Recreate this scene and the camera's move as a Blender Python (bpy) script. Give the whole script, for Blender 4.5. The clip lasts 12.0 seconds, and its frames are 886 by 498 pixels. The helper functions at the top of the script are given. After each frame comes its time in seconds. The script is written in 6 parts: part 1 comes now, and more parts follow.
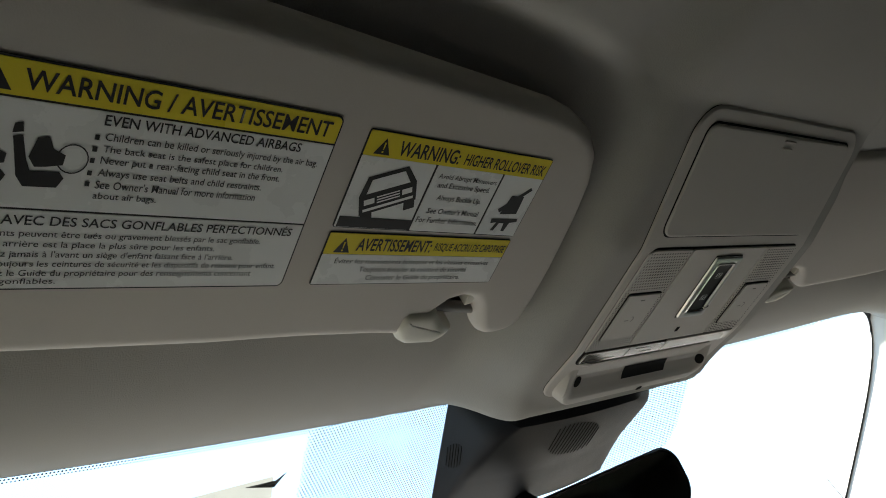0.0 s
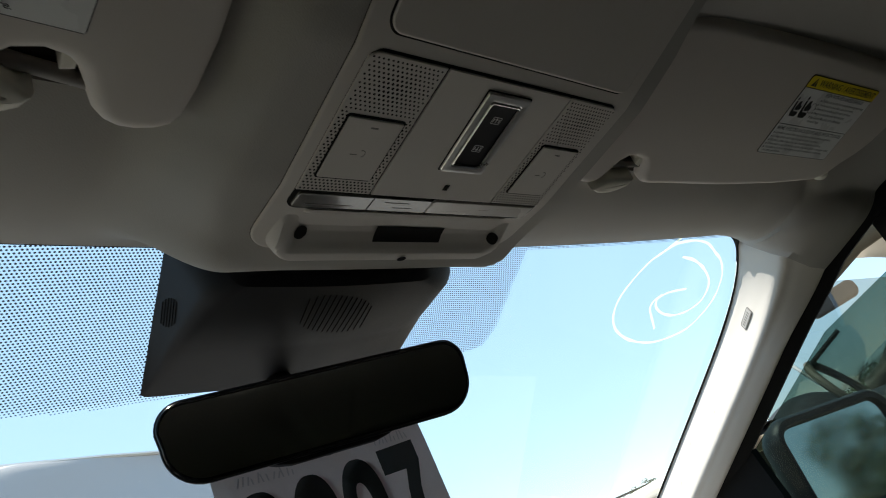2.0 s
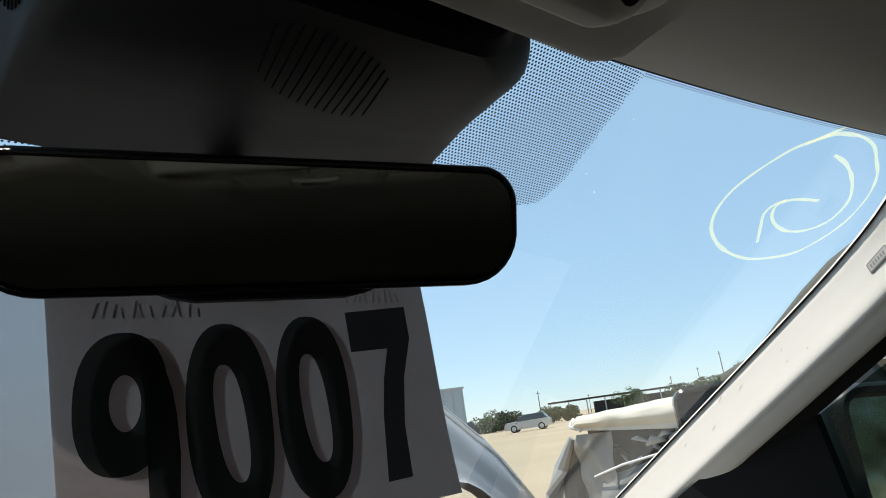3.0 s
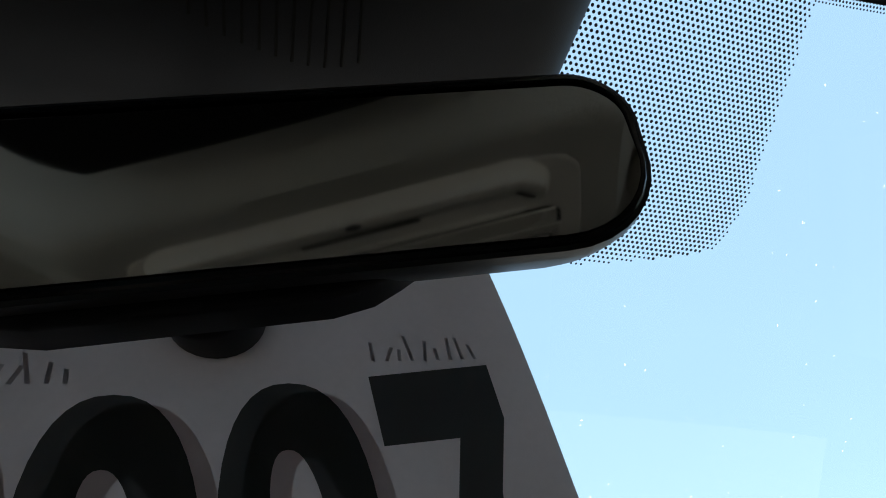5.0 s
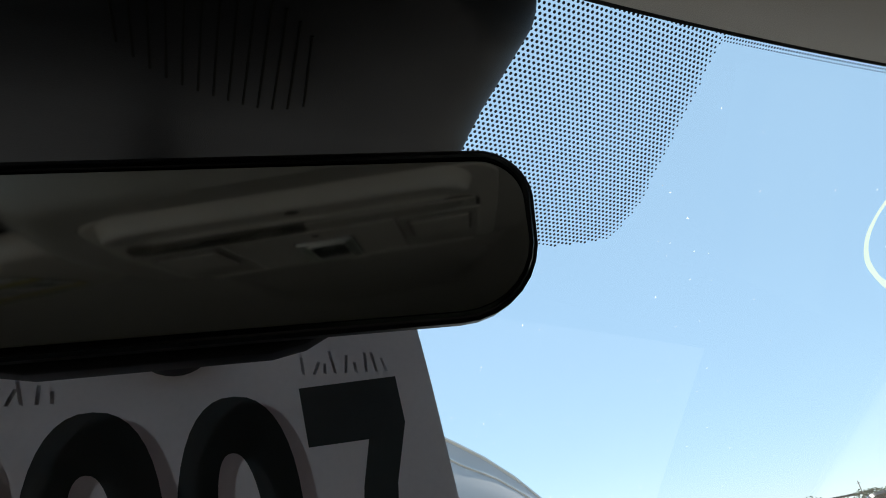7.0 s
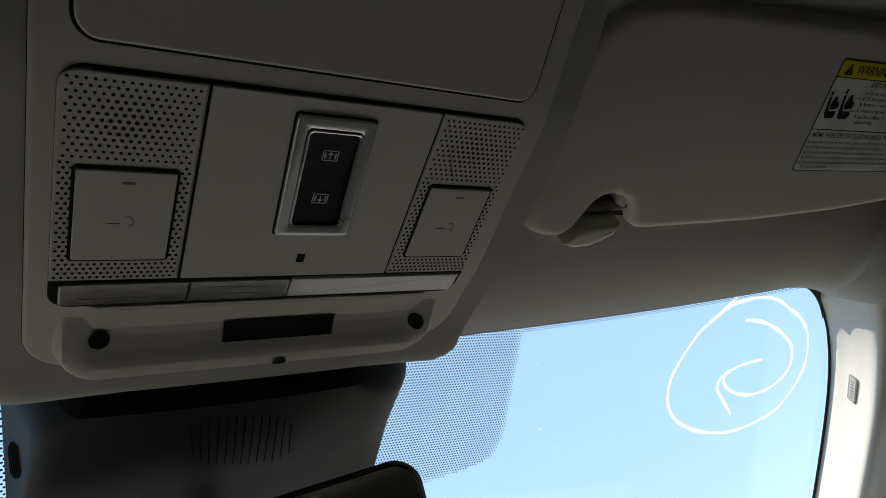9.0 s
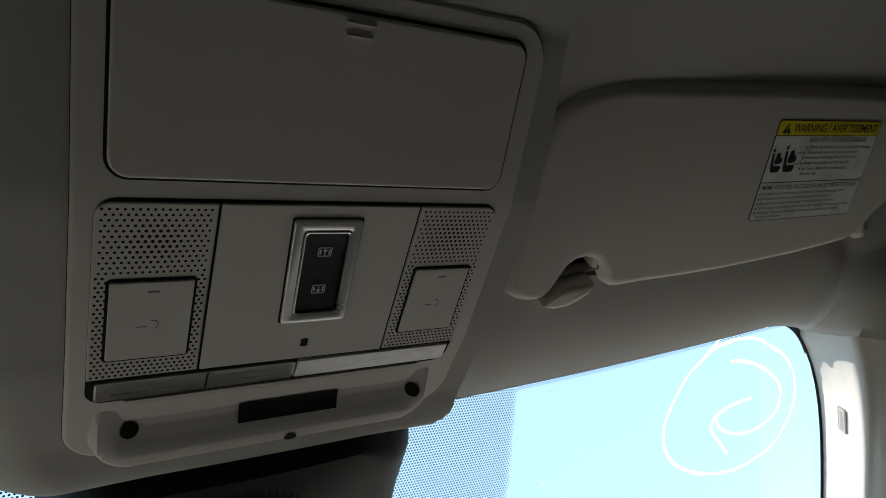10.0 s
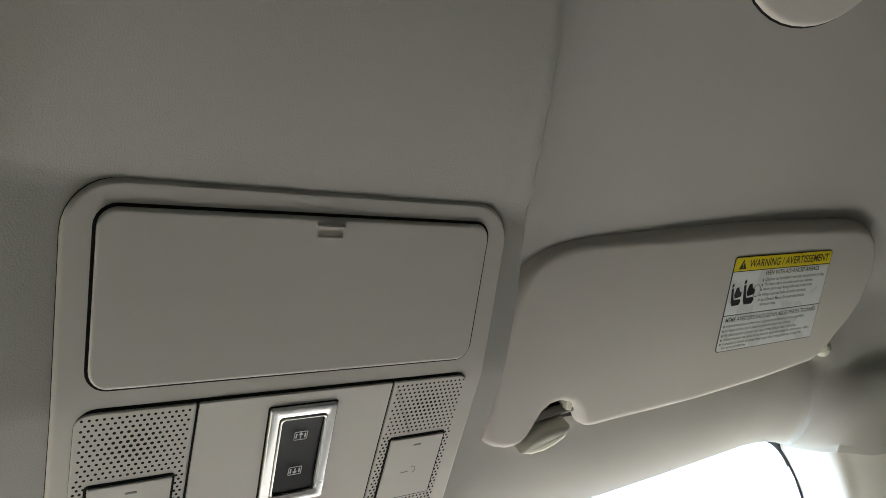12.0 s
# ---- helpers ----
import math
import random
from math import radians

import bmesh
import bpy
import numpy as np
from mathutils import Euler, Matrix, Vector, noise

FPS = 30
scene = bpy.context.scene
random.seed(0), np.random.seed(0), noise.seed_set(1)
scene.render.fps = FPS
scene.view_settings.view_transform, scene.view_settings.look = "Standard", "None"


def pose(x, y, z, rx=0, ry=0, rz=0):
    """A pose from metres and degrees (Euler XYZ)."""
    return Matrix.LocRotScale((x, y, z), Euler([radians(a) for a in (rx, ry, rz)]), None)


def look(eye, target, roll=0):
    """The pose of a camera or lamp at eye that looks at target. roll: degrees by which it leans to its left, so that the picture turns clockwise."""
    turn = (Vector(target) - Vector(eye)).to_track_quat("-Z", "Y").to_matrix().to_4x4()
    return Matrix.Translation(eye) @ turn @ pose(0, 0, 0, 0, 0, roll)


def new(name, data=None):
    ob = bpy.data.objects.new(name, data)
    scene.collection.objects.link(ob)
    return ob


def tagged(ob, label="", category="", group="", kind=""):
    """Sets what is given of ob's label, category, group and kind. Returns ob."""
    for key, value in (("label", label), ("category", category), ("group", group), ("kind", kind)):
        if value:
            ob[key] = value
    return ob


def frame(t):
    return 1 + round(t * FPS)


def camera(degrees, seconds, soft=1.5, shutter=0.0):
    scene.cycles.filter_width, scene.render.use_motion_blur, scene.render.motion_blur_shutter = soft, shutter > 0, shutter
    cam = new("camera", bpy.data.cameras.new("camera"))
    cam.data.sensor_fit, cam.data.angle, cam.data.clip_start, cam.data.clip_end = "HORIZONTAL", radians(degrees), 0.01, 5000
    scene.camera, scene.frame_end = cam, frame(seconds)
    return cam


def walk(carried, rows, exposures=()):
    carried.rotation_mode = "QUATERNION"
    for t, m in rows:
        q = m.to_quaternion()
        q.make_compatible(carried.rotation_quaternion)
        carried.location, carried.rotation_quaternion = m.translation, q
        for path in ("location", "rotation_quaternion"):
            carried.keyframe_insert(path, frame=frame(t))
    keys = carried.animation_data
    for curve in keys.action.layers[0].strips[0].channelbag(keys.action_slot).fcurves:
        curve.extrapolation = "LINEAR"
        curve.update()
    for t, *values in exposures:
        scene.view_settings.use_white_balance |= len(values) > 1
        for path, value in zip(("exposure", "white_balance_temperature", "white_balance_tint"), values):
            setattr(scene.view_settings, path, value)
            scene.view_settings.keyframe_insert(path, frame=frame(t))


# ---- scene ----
cam = camera(66.0, 12.0, soft=0.9, shutter=0.06)
PATH = [
    (0.0, -0.4481, -0.2282, 1.3359, 127.53, 26.04, -28.09),
    (0.5, -0.4668, -0.2284, 1.3379, 131.97, 25.24, -20.01),
    (0.7, -0.4754, -0.2309, 1.3397, 132.53, 24.12, -18.33),
    (1.0, -0.4659, -0.2259, 1.3360, 129.58, 24.11, -21.12),
    (1.5, -0.3987, -0.2174, 1.3187, 120.94, 21.31, -32.55),
    (1.7, -0.3573, -0.2240, 1.2989, 119.06, 22.07, -34.08),
    (2.0, -0.2711, -0.1969, 1.2988, 116.37, 21.57, -36.87),
    (2.2, -0.2091, -0.1774, 1.3077, 113.91, 19.48, -37.00),
    (2.5, -0.1638, -0.1510, 1.3150, 111.79, 16.78, -35.41),
    (2.7, -0.1472, -0.1243, 1.3240, 110.27, 13.01, -34.74),
    (3.0, -0.1343, -0.0378, 1.3442, 104.77, 7.74, -38.98),
    (3.5, -0.1079, 0.0228, 1.3564, 103.37, 5.44, -40.41),
    (3.7, -0.1057, 0.0403, 1.3617, 104.14, 5.41, -39.81),
    (5.3, -0.0003, 0.0917, 1.3011, 132.86, 11.25, -17.66),
    (5.5, -0.0016, 0.0884, 1.2961, 133.40, 11.65, -18.38),
    (6.0, 0.0023, 0.0946, 1.3002, 132.99, 9.28, -19.88),
    (6.5, -0.0123, 0.0838, 1.2987, 129.43, 8.73, -19.86),
    (7.0, -0.0252, 0.0284, 1.3386, 116.39, 9.93, -26.77),
    (7.3, -0.0314, 0.0204, 1.3645, 113.80, 10.30, -29.95),
    (7.5, -0.0494, -0.0147, 1.3703, 113.14, 9.82, -31.84),
    (7.7, -0.0569, -0.0537, 1.3862, 114.48, 10.74, -34.40),
    (9.3, -0.1184, -0.1857, 1.2856, 131.89, 23.82, -22.86),
    (9.5, -0.1211, -0.1924, 1.2846, 132.97, 24.36, -22.59),
    (10.0, -0.1255, -0.2067, 1.2764, 135.80, 25.94, -21.46),
    (10.5, -0.1320, -0.2245, 1.2724, 137.82, 25.80, -22.09),
    (11.0, -0.1371, -0.2347, 1.2684, 140.17, 27.41, -20.81),
    (11.3, -0.1391, -0.2398, 1.2718, 141.09, 27.50, -20.93),
    (11.5, -0.1379, -0.2464, 1.2730, 142.50, 27.98, -20.20),
    (12.0, -0.1283, -0.2507, 1.2872, 143.75, 28.46, -20.54),
]
EXPOSURES = [(0.0, 1.85), (0.5, 2.2), (1.0, 2.55), (1.5, 2.1), (2.0, 0.9), (2.5, 0.52), (3.0, 0.4), (3.7, 0.38), (5.3, 0.92), (5.7, 0.85), (6.0, 0.69), (6.5, 0.71), (7.0, 0.55), (7.7, 0.48), (9.3, 0.88), (10.0, 1.15), (10.5, 1.65), (11.3, 2.65), (12.0, 3.2)]
walk(cam, [(t, pose(*p)) for t, *p in PATH], EXPOSURES)

# ---- daylight ----
SUN_DIR = Vector((-0.16, 0.24, 0.957)).normalized()
world = bpy.data.worlds.new("daylight")
scene.world = world
world.use_nodes = True
wn = world.node_tree
sky = wn.nodes.new("ShaderNodeTexSky")
sky.sky_type = 'NISHITA'
sky.sun_disc = False
sky.sun_elevation = math.asin(SUN_DIR.z)
sky.sun_rotation = math.atan2(SUN_DIR.x, SUN_DIR.y)
sky.air_density = 1.0
sky.dust_density = 0.0
sky.altitude = 1200
wn.nodes["Background"].inputs["Strength"].default_value = 0.15
# clear dry air: the sky's own blue evened out towards the horizon
even = wn.nodes.new("ShaderNodeMix")
even.data_type = 'RGBA'
even.inputs["Factor"].default_value = 0.65
even.inputs["B"].default_value = (2.5, 3.85, 5.1, 1)
wn.links.new(sky.outputs["Color"], even.inputs["A"])
wn.links.new(even.outputs["Result"], wn.nodes["Background"].inputs["Color"])
sun_data = bpy.data.lights.new("sun", 'SUN')
sun_data.energy = 5.0
sun_data.angle = radians(0.53)
sun_data.color = (1.0, 0.95, 0.87)
sun = new("sun", sun_data)
sun.matrix_world = look(SUN_DIR * 50, (0, 0, 0))


# ---- materials ----
def mat(name, col, rough=0.6, metal=0.0, vary=0.12, scale=25.0, fine=600.0, bump=0.15, dist=0.0004, spec=0.5, coat=0.0,
        trans=0.0, per_object=0.0):
    m = bpy.data.materials.new(name)
    m.use_nodes = True
    n, l = m.node_tree.nodes, m.node_tree.links
    b = n["Principled BSDF"]
    b.inputs["Roughness"].default_value = rough
    b.inputs["Metallic"].default_value = metal
    b.inputs["Specular IOR Level"].default_value = spec
    b.inputs["Coat Weight"].default_value = coat
    b.inputs["Coat Roughness"].default_value = 0.08
    b.inputs["Transmission Weight"].default_value = trans
    tc = n.new("ShaderNodeTexCoord")
    big, small = n.new("ShaderNodeTexNoise"), n.new("ShaderNodeTexNoise")
    big.inputs["Scale"].default_value, small.inputs["Scale"].default_value = scale, fine
    big.inputs["Detail"].default_value, small.inputs["Detail"].default_value = 5.0, 2.0
    for q in (big, small):
        l.new(tc.outputs["Object"], q.inputs["Vector"])
    mix = n.new("ShaderNodeMix")
    mix.data_type = 'RGBA'
    mix.inputs["A"].default_value = (*[c * (1 - vary) for c in col], 1)
    mix.inputs["B"].default_value = (*[min(1, c * (1 + vary)) for c in col], 1)
    add = n.new("ShaderNodeMath")
    add.operation = 'MULTIPLY_ADD'
    add.inputs[1].default_value, add.inputs[2].default_value = 0.35, 0.0
    l.new(small.outputs["Fac"], add.inputs[0])
    add2 = n.new("ShaderNodeMath")
    add2.operation = 'MULTIPLY_ADD'
    add2.inputs[1].default_value = 0.65
    l.new(big.outputs["Fac"], add2.inputs[0])
    l.new(add.outputs[0], add2.inputs[2])
    l.new(add2.outputs[0], mix.inputs["Factor"])
    l.new(mix.outputs["Result"], b.inputs["Base Color"])
    if per_object:
        info, hsv = n.new("ShaderNodeObjectInfo"), n.new("ShaderNodeHueSaturation")
        mr = n.new("ShaderNodeMapRange")
        mr.inputs["To Min"].default_value, mr.inputs["To Max"].default_value = 1 - per_object, 1 + per_object
        l.new(info.outputs["Random"], mr.inputs["Value"])
        l.new(mr.outputs["Result"], hsv.inputs["Value"])
        l.new(mix.outputs["Result"], hsv.inputs["Color"])
        l.new(hsv.outputs["Color"], b.inputs["Base Color"])
    rr = n.new("ShaderNodeMapRange")
    rr.inputs["To Min"].default_value, rr.inputs["To Max"].default_value = max(0.02, rough - 0.08), min(1, rough + 0.08)
    l.new(big.outputs["Fac"], rr.inputs["Value"])
    l.new(rr.outputs["Result"], b.inputs["Roughness"])
    if bump:
        bp = n.new("ShaderNodeBump")
        bp.inputs["Strength"].default_value, bp.inputs["Distance"].default_value = bump, dist
        l.new(small.outputs["Fac"], bp.inputs["Height"])
        l.new(bp.outputs["Normal"], b.inputs["Normal"])
    return m


def glass_mat(name, tint, gloss=0.06, rough=0.0, dirt=0.03):
    """Thin pane: see-through, with a mirror-like share and a film of dust."""
    m = bpy.data.materials.new(name)
    m.use_nodes = True
    n, l = m.node_tree.nodes, m.node_tree.links
    n.remove(n["Principled BSDF"])
    tr, gl, df = n.new("ShaderNodeBsdfTransparent"), n.new("ShaderNodeBsdfGlossy"), n.new("ShaderNodeBsdfDiffuse")
    tr.inputs["Color"].default_value = (*tint, 1)
    gl.inputs["Roughness"].default_value = rough
    df.inputs["Color"].default_value = (0.75, 0.72, 0.66, 1)
    lw, pw, fr = n.new("ShaderNodeLayerWeight"), n.new("ShaderNodeMath"), n.new("ShaderNodeMath")
    pw.operation, fr.operation = 'POWER', 'MULTIPLY_ADD'
    pw.inputs[1].default_value = 5.0
    fr.inputs[1].default_value, fr.inputs[2].default_value = 0.75, gloss
    lw.inputs["Blend"].default_value = 0.5
    l.new(lw.outputs["Facing"], pw.inputs[0])
    l.new(pw.outputs[0], fr.inputs[0])
    m1, m2 = n.new("ShaderNodeMixShader"), n.new("ShaderNodeMixShader")
    l.new(fr.outputs[0], m1.inputs["Fac"])
    l.new(tr.outputs[0], m1.inputs[1])
    l.new(gl.outputs[0], m1.inputs[2])
    tc, nz, ramp = n.new("ShaderNodeTexCoord"), n.new("ShaderNodeTexNoise"), n.new("ShaderNodeMapRange")
    nz.inputs["Scale"].default_value, nz.inputs["Detail"].default_value = 14.0, 6.0
    ramp.inputs["From Min"].default_value, ramp.inputs["From Max"].default_value = 0.35, 0.8
    ramp.inputs["To Min"].default_value, ramp.inputs["To Max"].default_value = dirt * 0.3, dirt
    l.new(tc.outputs["Object"], nz.inputs["Vector"])
    l.new(nz.outputs["Fac"], ramp.inputs["Value"])
    l.new(ramp.outputs["Result"], m2.inputs["Fac"])
    l.new(m1.outputs[0], m2.inputs[1])
    l.new(df.outputs[0], m2.inputs[2])
    l.new(m2.outputs[0], n["Material Output"].inputs["Surface"])
    return m


def thin_mat(name, col, share=0.5, clear=0.0):
    """Thin paint or paper that lets light through."""
    m = mat(name, col, 0.7, vary=0.12, scale=50, fine=500, bump=0.1)
    n, l = m.node_tree.nodes, m.node_tree.links
    b, t, mx = n["Principled BSDF"], n.new("ShaderNodeBsdfTranslucent"), n.new("ShaderNodeMixShader")
    l.new(b.inputs["Base Color"].links[0].from_socket, t.inputs["Color"])
    mx.inputs["Fac"].default_value = share
    l.new(b.outputs[0], mx.inputs[1])
    l.new(t.outputs[0], mx.inputs[2])
    tr, mc = n.new("ShaderNodeBsdfTransparent"), n.new("ShaderNodeMixShader")
    mc.inputs["Fac"].default_value = clear
    l.new(mx.outputs[0], mc.inputs[1])
    l.new(tr.outputs[0], mc.inputs[2])
    l.new(mc.outputs[0], n["Material Output"].inputs["Surface"])
    return m


# headliner base darkened to stand for the light falling off towards the rear
FABRIC = mat("dimmed_headliner_fabric", (0.43, 0.41, 0.378), 0.95, vary=0.07, scale=6, fine=1400, bump=0.5, dist=0.0005, spec=0.1)
VINYL = mat("visor_vinyl", (0.62, 0.57, 0.52), 0.75, vary=0.06, scale=9, fine=1800, bump=0.25, dist=0.0003, spec=0.25)
PLASTIC = mat("console_plastic", (0.605, 0.562, 0.515), 0.55, vary=0.05, scale=14, fine=2200, bump=0.2, dist=0.0002, spec=0.35)
CLIP = mat("clip_plastic", (0.76, 0.72, 0.62), 0.4, vary=0.06, scale=30, fine=1500, bump=0.08)
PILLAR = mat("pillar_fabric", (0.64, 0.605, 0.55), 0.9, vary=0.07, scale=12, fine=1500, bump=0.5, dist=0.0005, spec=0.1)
SEAM = mat("dark_gap", (0.018, 0.017, 0.016), 0.85, vary=0.2, bump=0, spec=0.1)
BLACK = mat("black_plastic", (0.013, 0.013, 0.0145), 0.5, vary=0.2, scale=20, fine=1800, bump=0.2, dist=0.0002)
SHROUD = mat("charcoal_plastic", (0.010, 0.0105, 0.013), 0.55, vary=0.15, scale=20, fine=2000, bump=0.3, dist=0.0003, spec=0.28)
GLOSSBLACK = mat("gloss_black", (0.012, 0.012, 0.014), 0.16, vary=0.2, bump=0)
SATINBLACK = mat("satin_black", (0.012, 0.012, 0.014), 0.42, vary=0.2, scale=30, fine=1500, bump=0.1, dist=0.0002, spec=0.25)
CHROME = mat("satin_chrome", (0.66, 0.65, 0.63), 0.30, metal=1.0, vary=0.06, scale=60, fine=900, bump=0.03)
LENS = mat("lamp_lens", (0.46, 0.43, 0.39), 0.26, vary=0.12, scale=40, fine=500, bump=0.04, spec=0.5, coat=0.35)
MIRROR = mat("mirror_glass", (0.32, 0.33, 0.32), 0.004, metal=1.0, vary=0.02, bump=0)
LABEL_WHITE = mat("label_white", (0.88, 0.88, 0.86), 0.28, vary=0.03, scale=50, fine=1500, bump=0.12, dist=0.0003, spec=0.6)
LABEL_YELLOW = mat("label_yellow", (0.84, 0.68, 0.03), 0.3, vary=0.04, scale=50, fine=1500, bump=0.12, dist=0.0003, spec=0.6)
INK = mat("black_ink", (0.02, 0.02, 0.02), 0.35, vary=0.2, bump=0)
ICON = mat("icon_grey", (0.55, 0.55, 0.55), 0.5, vary=0.05, bump=0)
FAINT = mat("embossed_grey", (0.22, 0.21, 0.19), 0.6, vary=0.1, bump=0)
FRIT = mat("black_ceramic", (0.012, 0.012, 0.014), 0.4, vary=0.2, bump=0)
PAPER = thin_mat("white_paper", (0.76, 0.70, 0.68), 0.40)
GREENINK = thin_mat("dark_green_print", (0.012, 0.03, 0.026), 0.30, 0.07)
PINK = thin_mat("show_through_pink", (0.74, 0.655, 0.65), 0.40)
PENCIL = thin_mat("faded_marker", (0.56, 0.525, 0.53), 0.40)
YELLOWPAINT = thin_mat("yellow_paint_pen", (0.93, 0.89, 0.42), 0.75, 0.66)
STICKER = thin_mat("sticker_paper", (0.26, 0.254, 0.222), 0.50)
STICKER_INK = thin_mat("sticker_print", (0.07, 0.07, 0.065), 0.4, 0.36)
DUST = thin_mat("dust", (0.88, 0.87, 0.84), 0.85)
WINDSCREEN = glass_mat("windscreen_glass", (0.93, 0.95, 0.93), gloss=0.035, dirt=0.025)
CLEARSIDE = glass_mat("driver_side_glass", (0.66, 0.72, 0.69), dirt=0.03)
REARGLASS = glass_mat("rear_glass", (0.26, 0.30, 0.285), gloss=0.01, dirt=0.01)
SIDEGLASS = glass_mat("side_glass", (0.43, 0.50, 0.465), gloss=0.008, dirt=0.01)
RUBBER = mat("black_rubber", (0.014, 0.014, 0.014), 0.85, vary=0.2, scale=30, bump=0.2, spec=0.1)
SILVER = mat("silver_paint", (0.55, 0.54, 0.52), 0.3, metal=0.6, vary=0.1, scale=4, fine=300, bump=0.1, coat=0.5)
GREYPAINT = mat("grey_paint", (0.44, 0.425, 0.425), 0.45, metal=0.1, vary=0.08, scale=3, fine=300, bump=0.1, coat=0.4)
WHITEPAINT = mat("white_paint", (0.78, 0.78, 0.77), 0.3, vary=0.05, scale=3, bump=0.05, coat=0.4)
CREAMPAINT = mat("cream_metallic_paint", (0.62, 0.565, 0.47), 0.4, vary=0.12, scale=3, fine=200, bump=0.12, dist=0.003, coat=0.3)
DARKMETAL = mat("sooty_metal", (0.034, 0.031, 0.029), 0.7, metal=0.2, vary=0.5, scale=8, fine=120, bump=0.5, dist=0.004)
CARGLASS = mat("dark_car_glass", (0.02, 0.025, 0.03), 0.08, vary=0.1, bump=0, spec=0.8)
DIRT = mat("dry_dirt", (0.36, 0.30, 0.215), 0.95, vary=0.3, scale=0.15, fine=5, bump=0.6, dist=0.03, spec=0.1)
DULLPAINT = mat("dull_grey_paint", (0.20, 0.195, 0.185), 0.5, vary=0.25, scale=6, fine=200, bump=0.15, coat=0.15)
LEAF = mat("foliage", (0.06, 0.085, 0.035), 0.8, vary=0.4, scale=2, fine=20, bump=0, per_object=0.25)
BARK = mat("bark", (0.12, 0.09, 0.065), 0.9, vary=0.3, scale=6, fine=60, bump=0.5, dist=0.01)
STEEL = mat("galvanised_steel", (0.38, 0.39, 0.40), 0.5, metal=0.5, vary=0.15, scale=3, fine=60, bump=0.1)
BLUEWALL = mat("blue_grey_cladding", (0.30, 0.36, 0.41), 0.6, vary=0.1, scale=0.6, fine=12, bump=0.2, dist=0.01)
CARPET = mat("dark_carpet", (0.022, 0.021, 0.020), 0.95, vary=0.25, scale=15, fine=700, bump=0.5, spec=0.05)
CABIN = mat("cabin_trim", (0.06, 0.057, 0.055), 0.8, vary=0.12, scale=8, fine=800, bump=0.3)
CREAM = mat("door_trim", (0.10, 0.095, 0.09), 0.7, vary=0.1, scale=8, fine=900, bump=0.2)
# assumed pale so that the unseen dashboard throws daylight up
DASHTOP = mat("dashboard_bounce_skin", (0.29, 0.284, 0.27), 0.7, vary=0.15, scale=15, fine=700, bump=0.4)
BADGE = mat("badge_grey", (0.42, 0.40, 0.37), 0.45, vary=0.08, bump=0.05)
CREAMWHITE = mat("cream_white_paint", (0.74, 0.72, 0.62), 0.35, vary=0.06, scale=3, bump=0.05, coat=0.3)
RED = mat("red_plastic", (0.35, 0.03, 0.02), 0.35, vary=0.1, bump=0)


# ---- mesh helpers ----
def ob_from(name, bm, material, smooth=True, normals=True):
    if normals:
        bmesh.ops.recalc_face_normals(bm, faces=bm.faces[:])
    me = bpy.data.meshes.new(name)
    bm.to_mesh(me)
    bm.free()
    me.materials.append(material)
    if smooth:
        me.shade_smooth()
        me.set_sharp_from_angle(angle=radians(38))
    return new(name, me)


def part(name, bm, material, parent, label="", smooth=True):
    o = ob_from(name, bm, material, smooth)
    o.parent = parent
    if label:
        tagged(o, label)
    return o


def mesh_part(name, me, material, parent, label=""):
    me.materials.clear()
    me.materials.append(material)
    o = new(name, me)
    o.parent = parent
    if label:
        tagged(o, label)
    return o


def thing(name, label, category, group="", place=(0, 0, 0)):
    o = new(name)
    o.empty_display_size = 0.05
    o.location = place
    return tagged(o, label, category, group)


def rrect(w, h, r, n=5, cx=0.0, cy=0.0):
    pts = []
    for sx, sy, a0 in ((1, 1, 0), (-1, 1, 90), (-1, -1, 180), (1, -1, 270)):
        for i in range(n + 1):
            a = radians(a0 + 90 * i / n)
            pts.append((cx + sx * (w / 2 - r) + r * math.cos(a), cy + sy * (h / 2 - r) + r * math.sin(a)))
    return pts


def inset(pts, d):
    out, k = [], len(pts)
    area = sum(pts[i][0] * pts[(i + 1) % k][1] - pts[(i + 1) % k][0] * pts[i][1] for i in range(k))
    s = 1 if area > 0 else -1
    for i in range(k):
        a, b, c = Vector(pts[i - 1]), Vector(pts[i]), Vector(pts[(i + 1) % k])
        e1, e2 = (b - a).normalized(), (c - b).normalized()
        n = Vector((-e1.y - e2.y, e1.x + e2.x))
        n = n.normalized() if n.length > 1e-6 else Vector((-e1.y, e1.x))
        q = max(0.5, n.dot(Vector((-e1.y, e1.x))))
        out.append((b.x + s * n.x * d / q, b.y + s * n.y * d / q))
    return out


def rings(bm, loops, cap_last=True, cap_first=False, closed=True):
    vs = [[bm.verts.new(p) for p in loop] for loop in loops]
    k = len(vs[0])
    for a, b in zip(vs, vs[1:]):
        for i in range(k if closed else k - 1):
            bm.faces.new((a[i], a[(i + 1) % k], b[(i + 1) % k], b[i]))
    if cap_last:
        bm.faces.new(vs[-1])
    if cap_first:
        bm.faces.new(vs[0][::-1])
    return vs


def slab(outline, h0, h1, bevel=0.0006, seg=2, bm=None, back=False):
    """A plate over an outline from height h0 to h1, with a rounded front edge."""
    bm = bm or bmesh.new()
    loops = [[(x, y, h0) for x, y in outline]]
    for i in range(seg + 1):
        a = radians(90 * i / seg)
        o = inset(outline, bevel * (1 - math.cos(a))) if i else outline
        loops.append([(x, y, h1 - bevel + bevel * math.sin(a)) for x, y in o])
    if bevel > 0.0002:
        loops.append([(x, y, h1) for x, y in inset(outline, bevel * 1.5)])
    rings(bm, loops, True, back)
    return bm


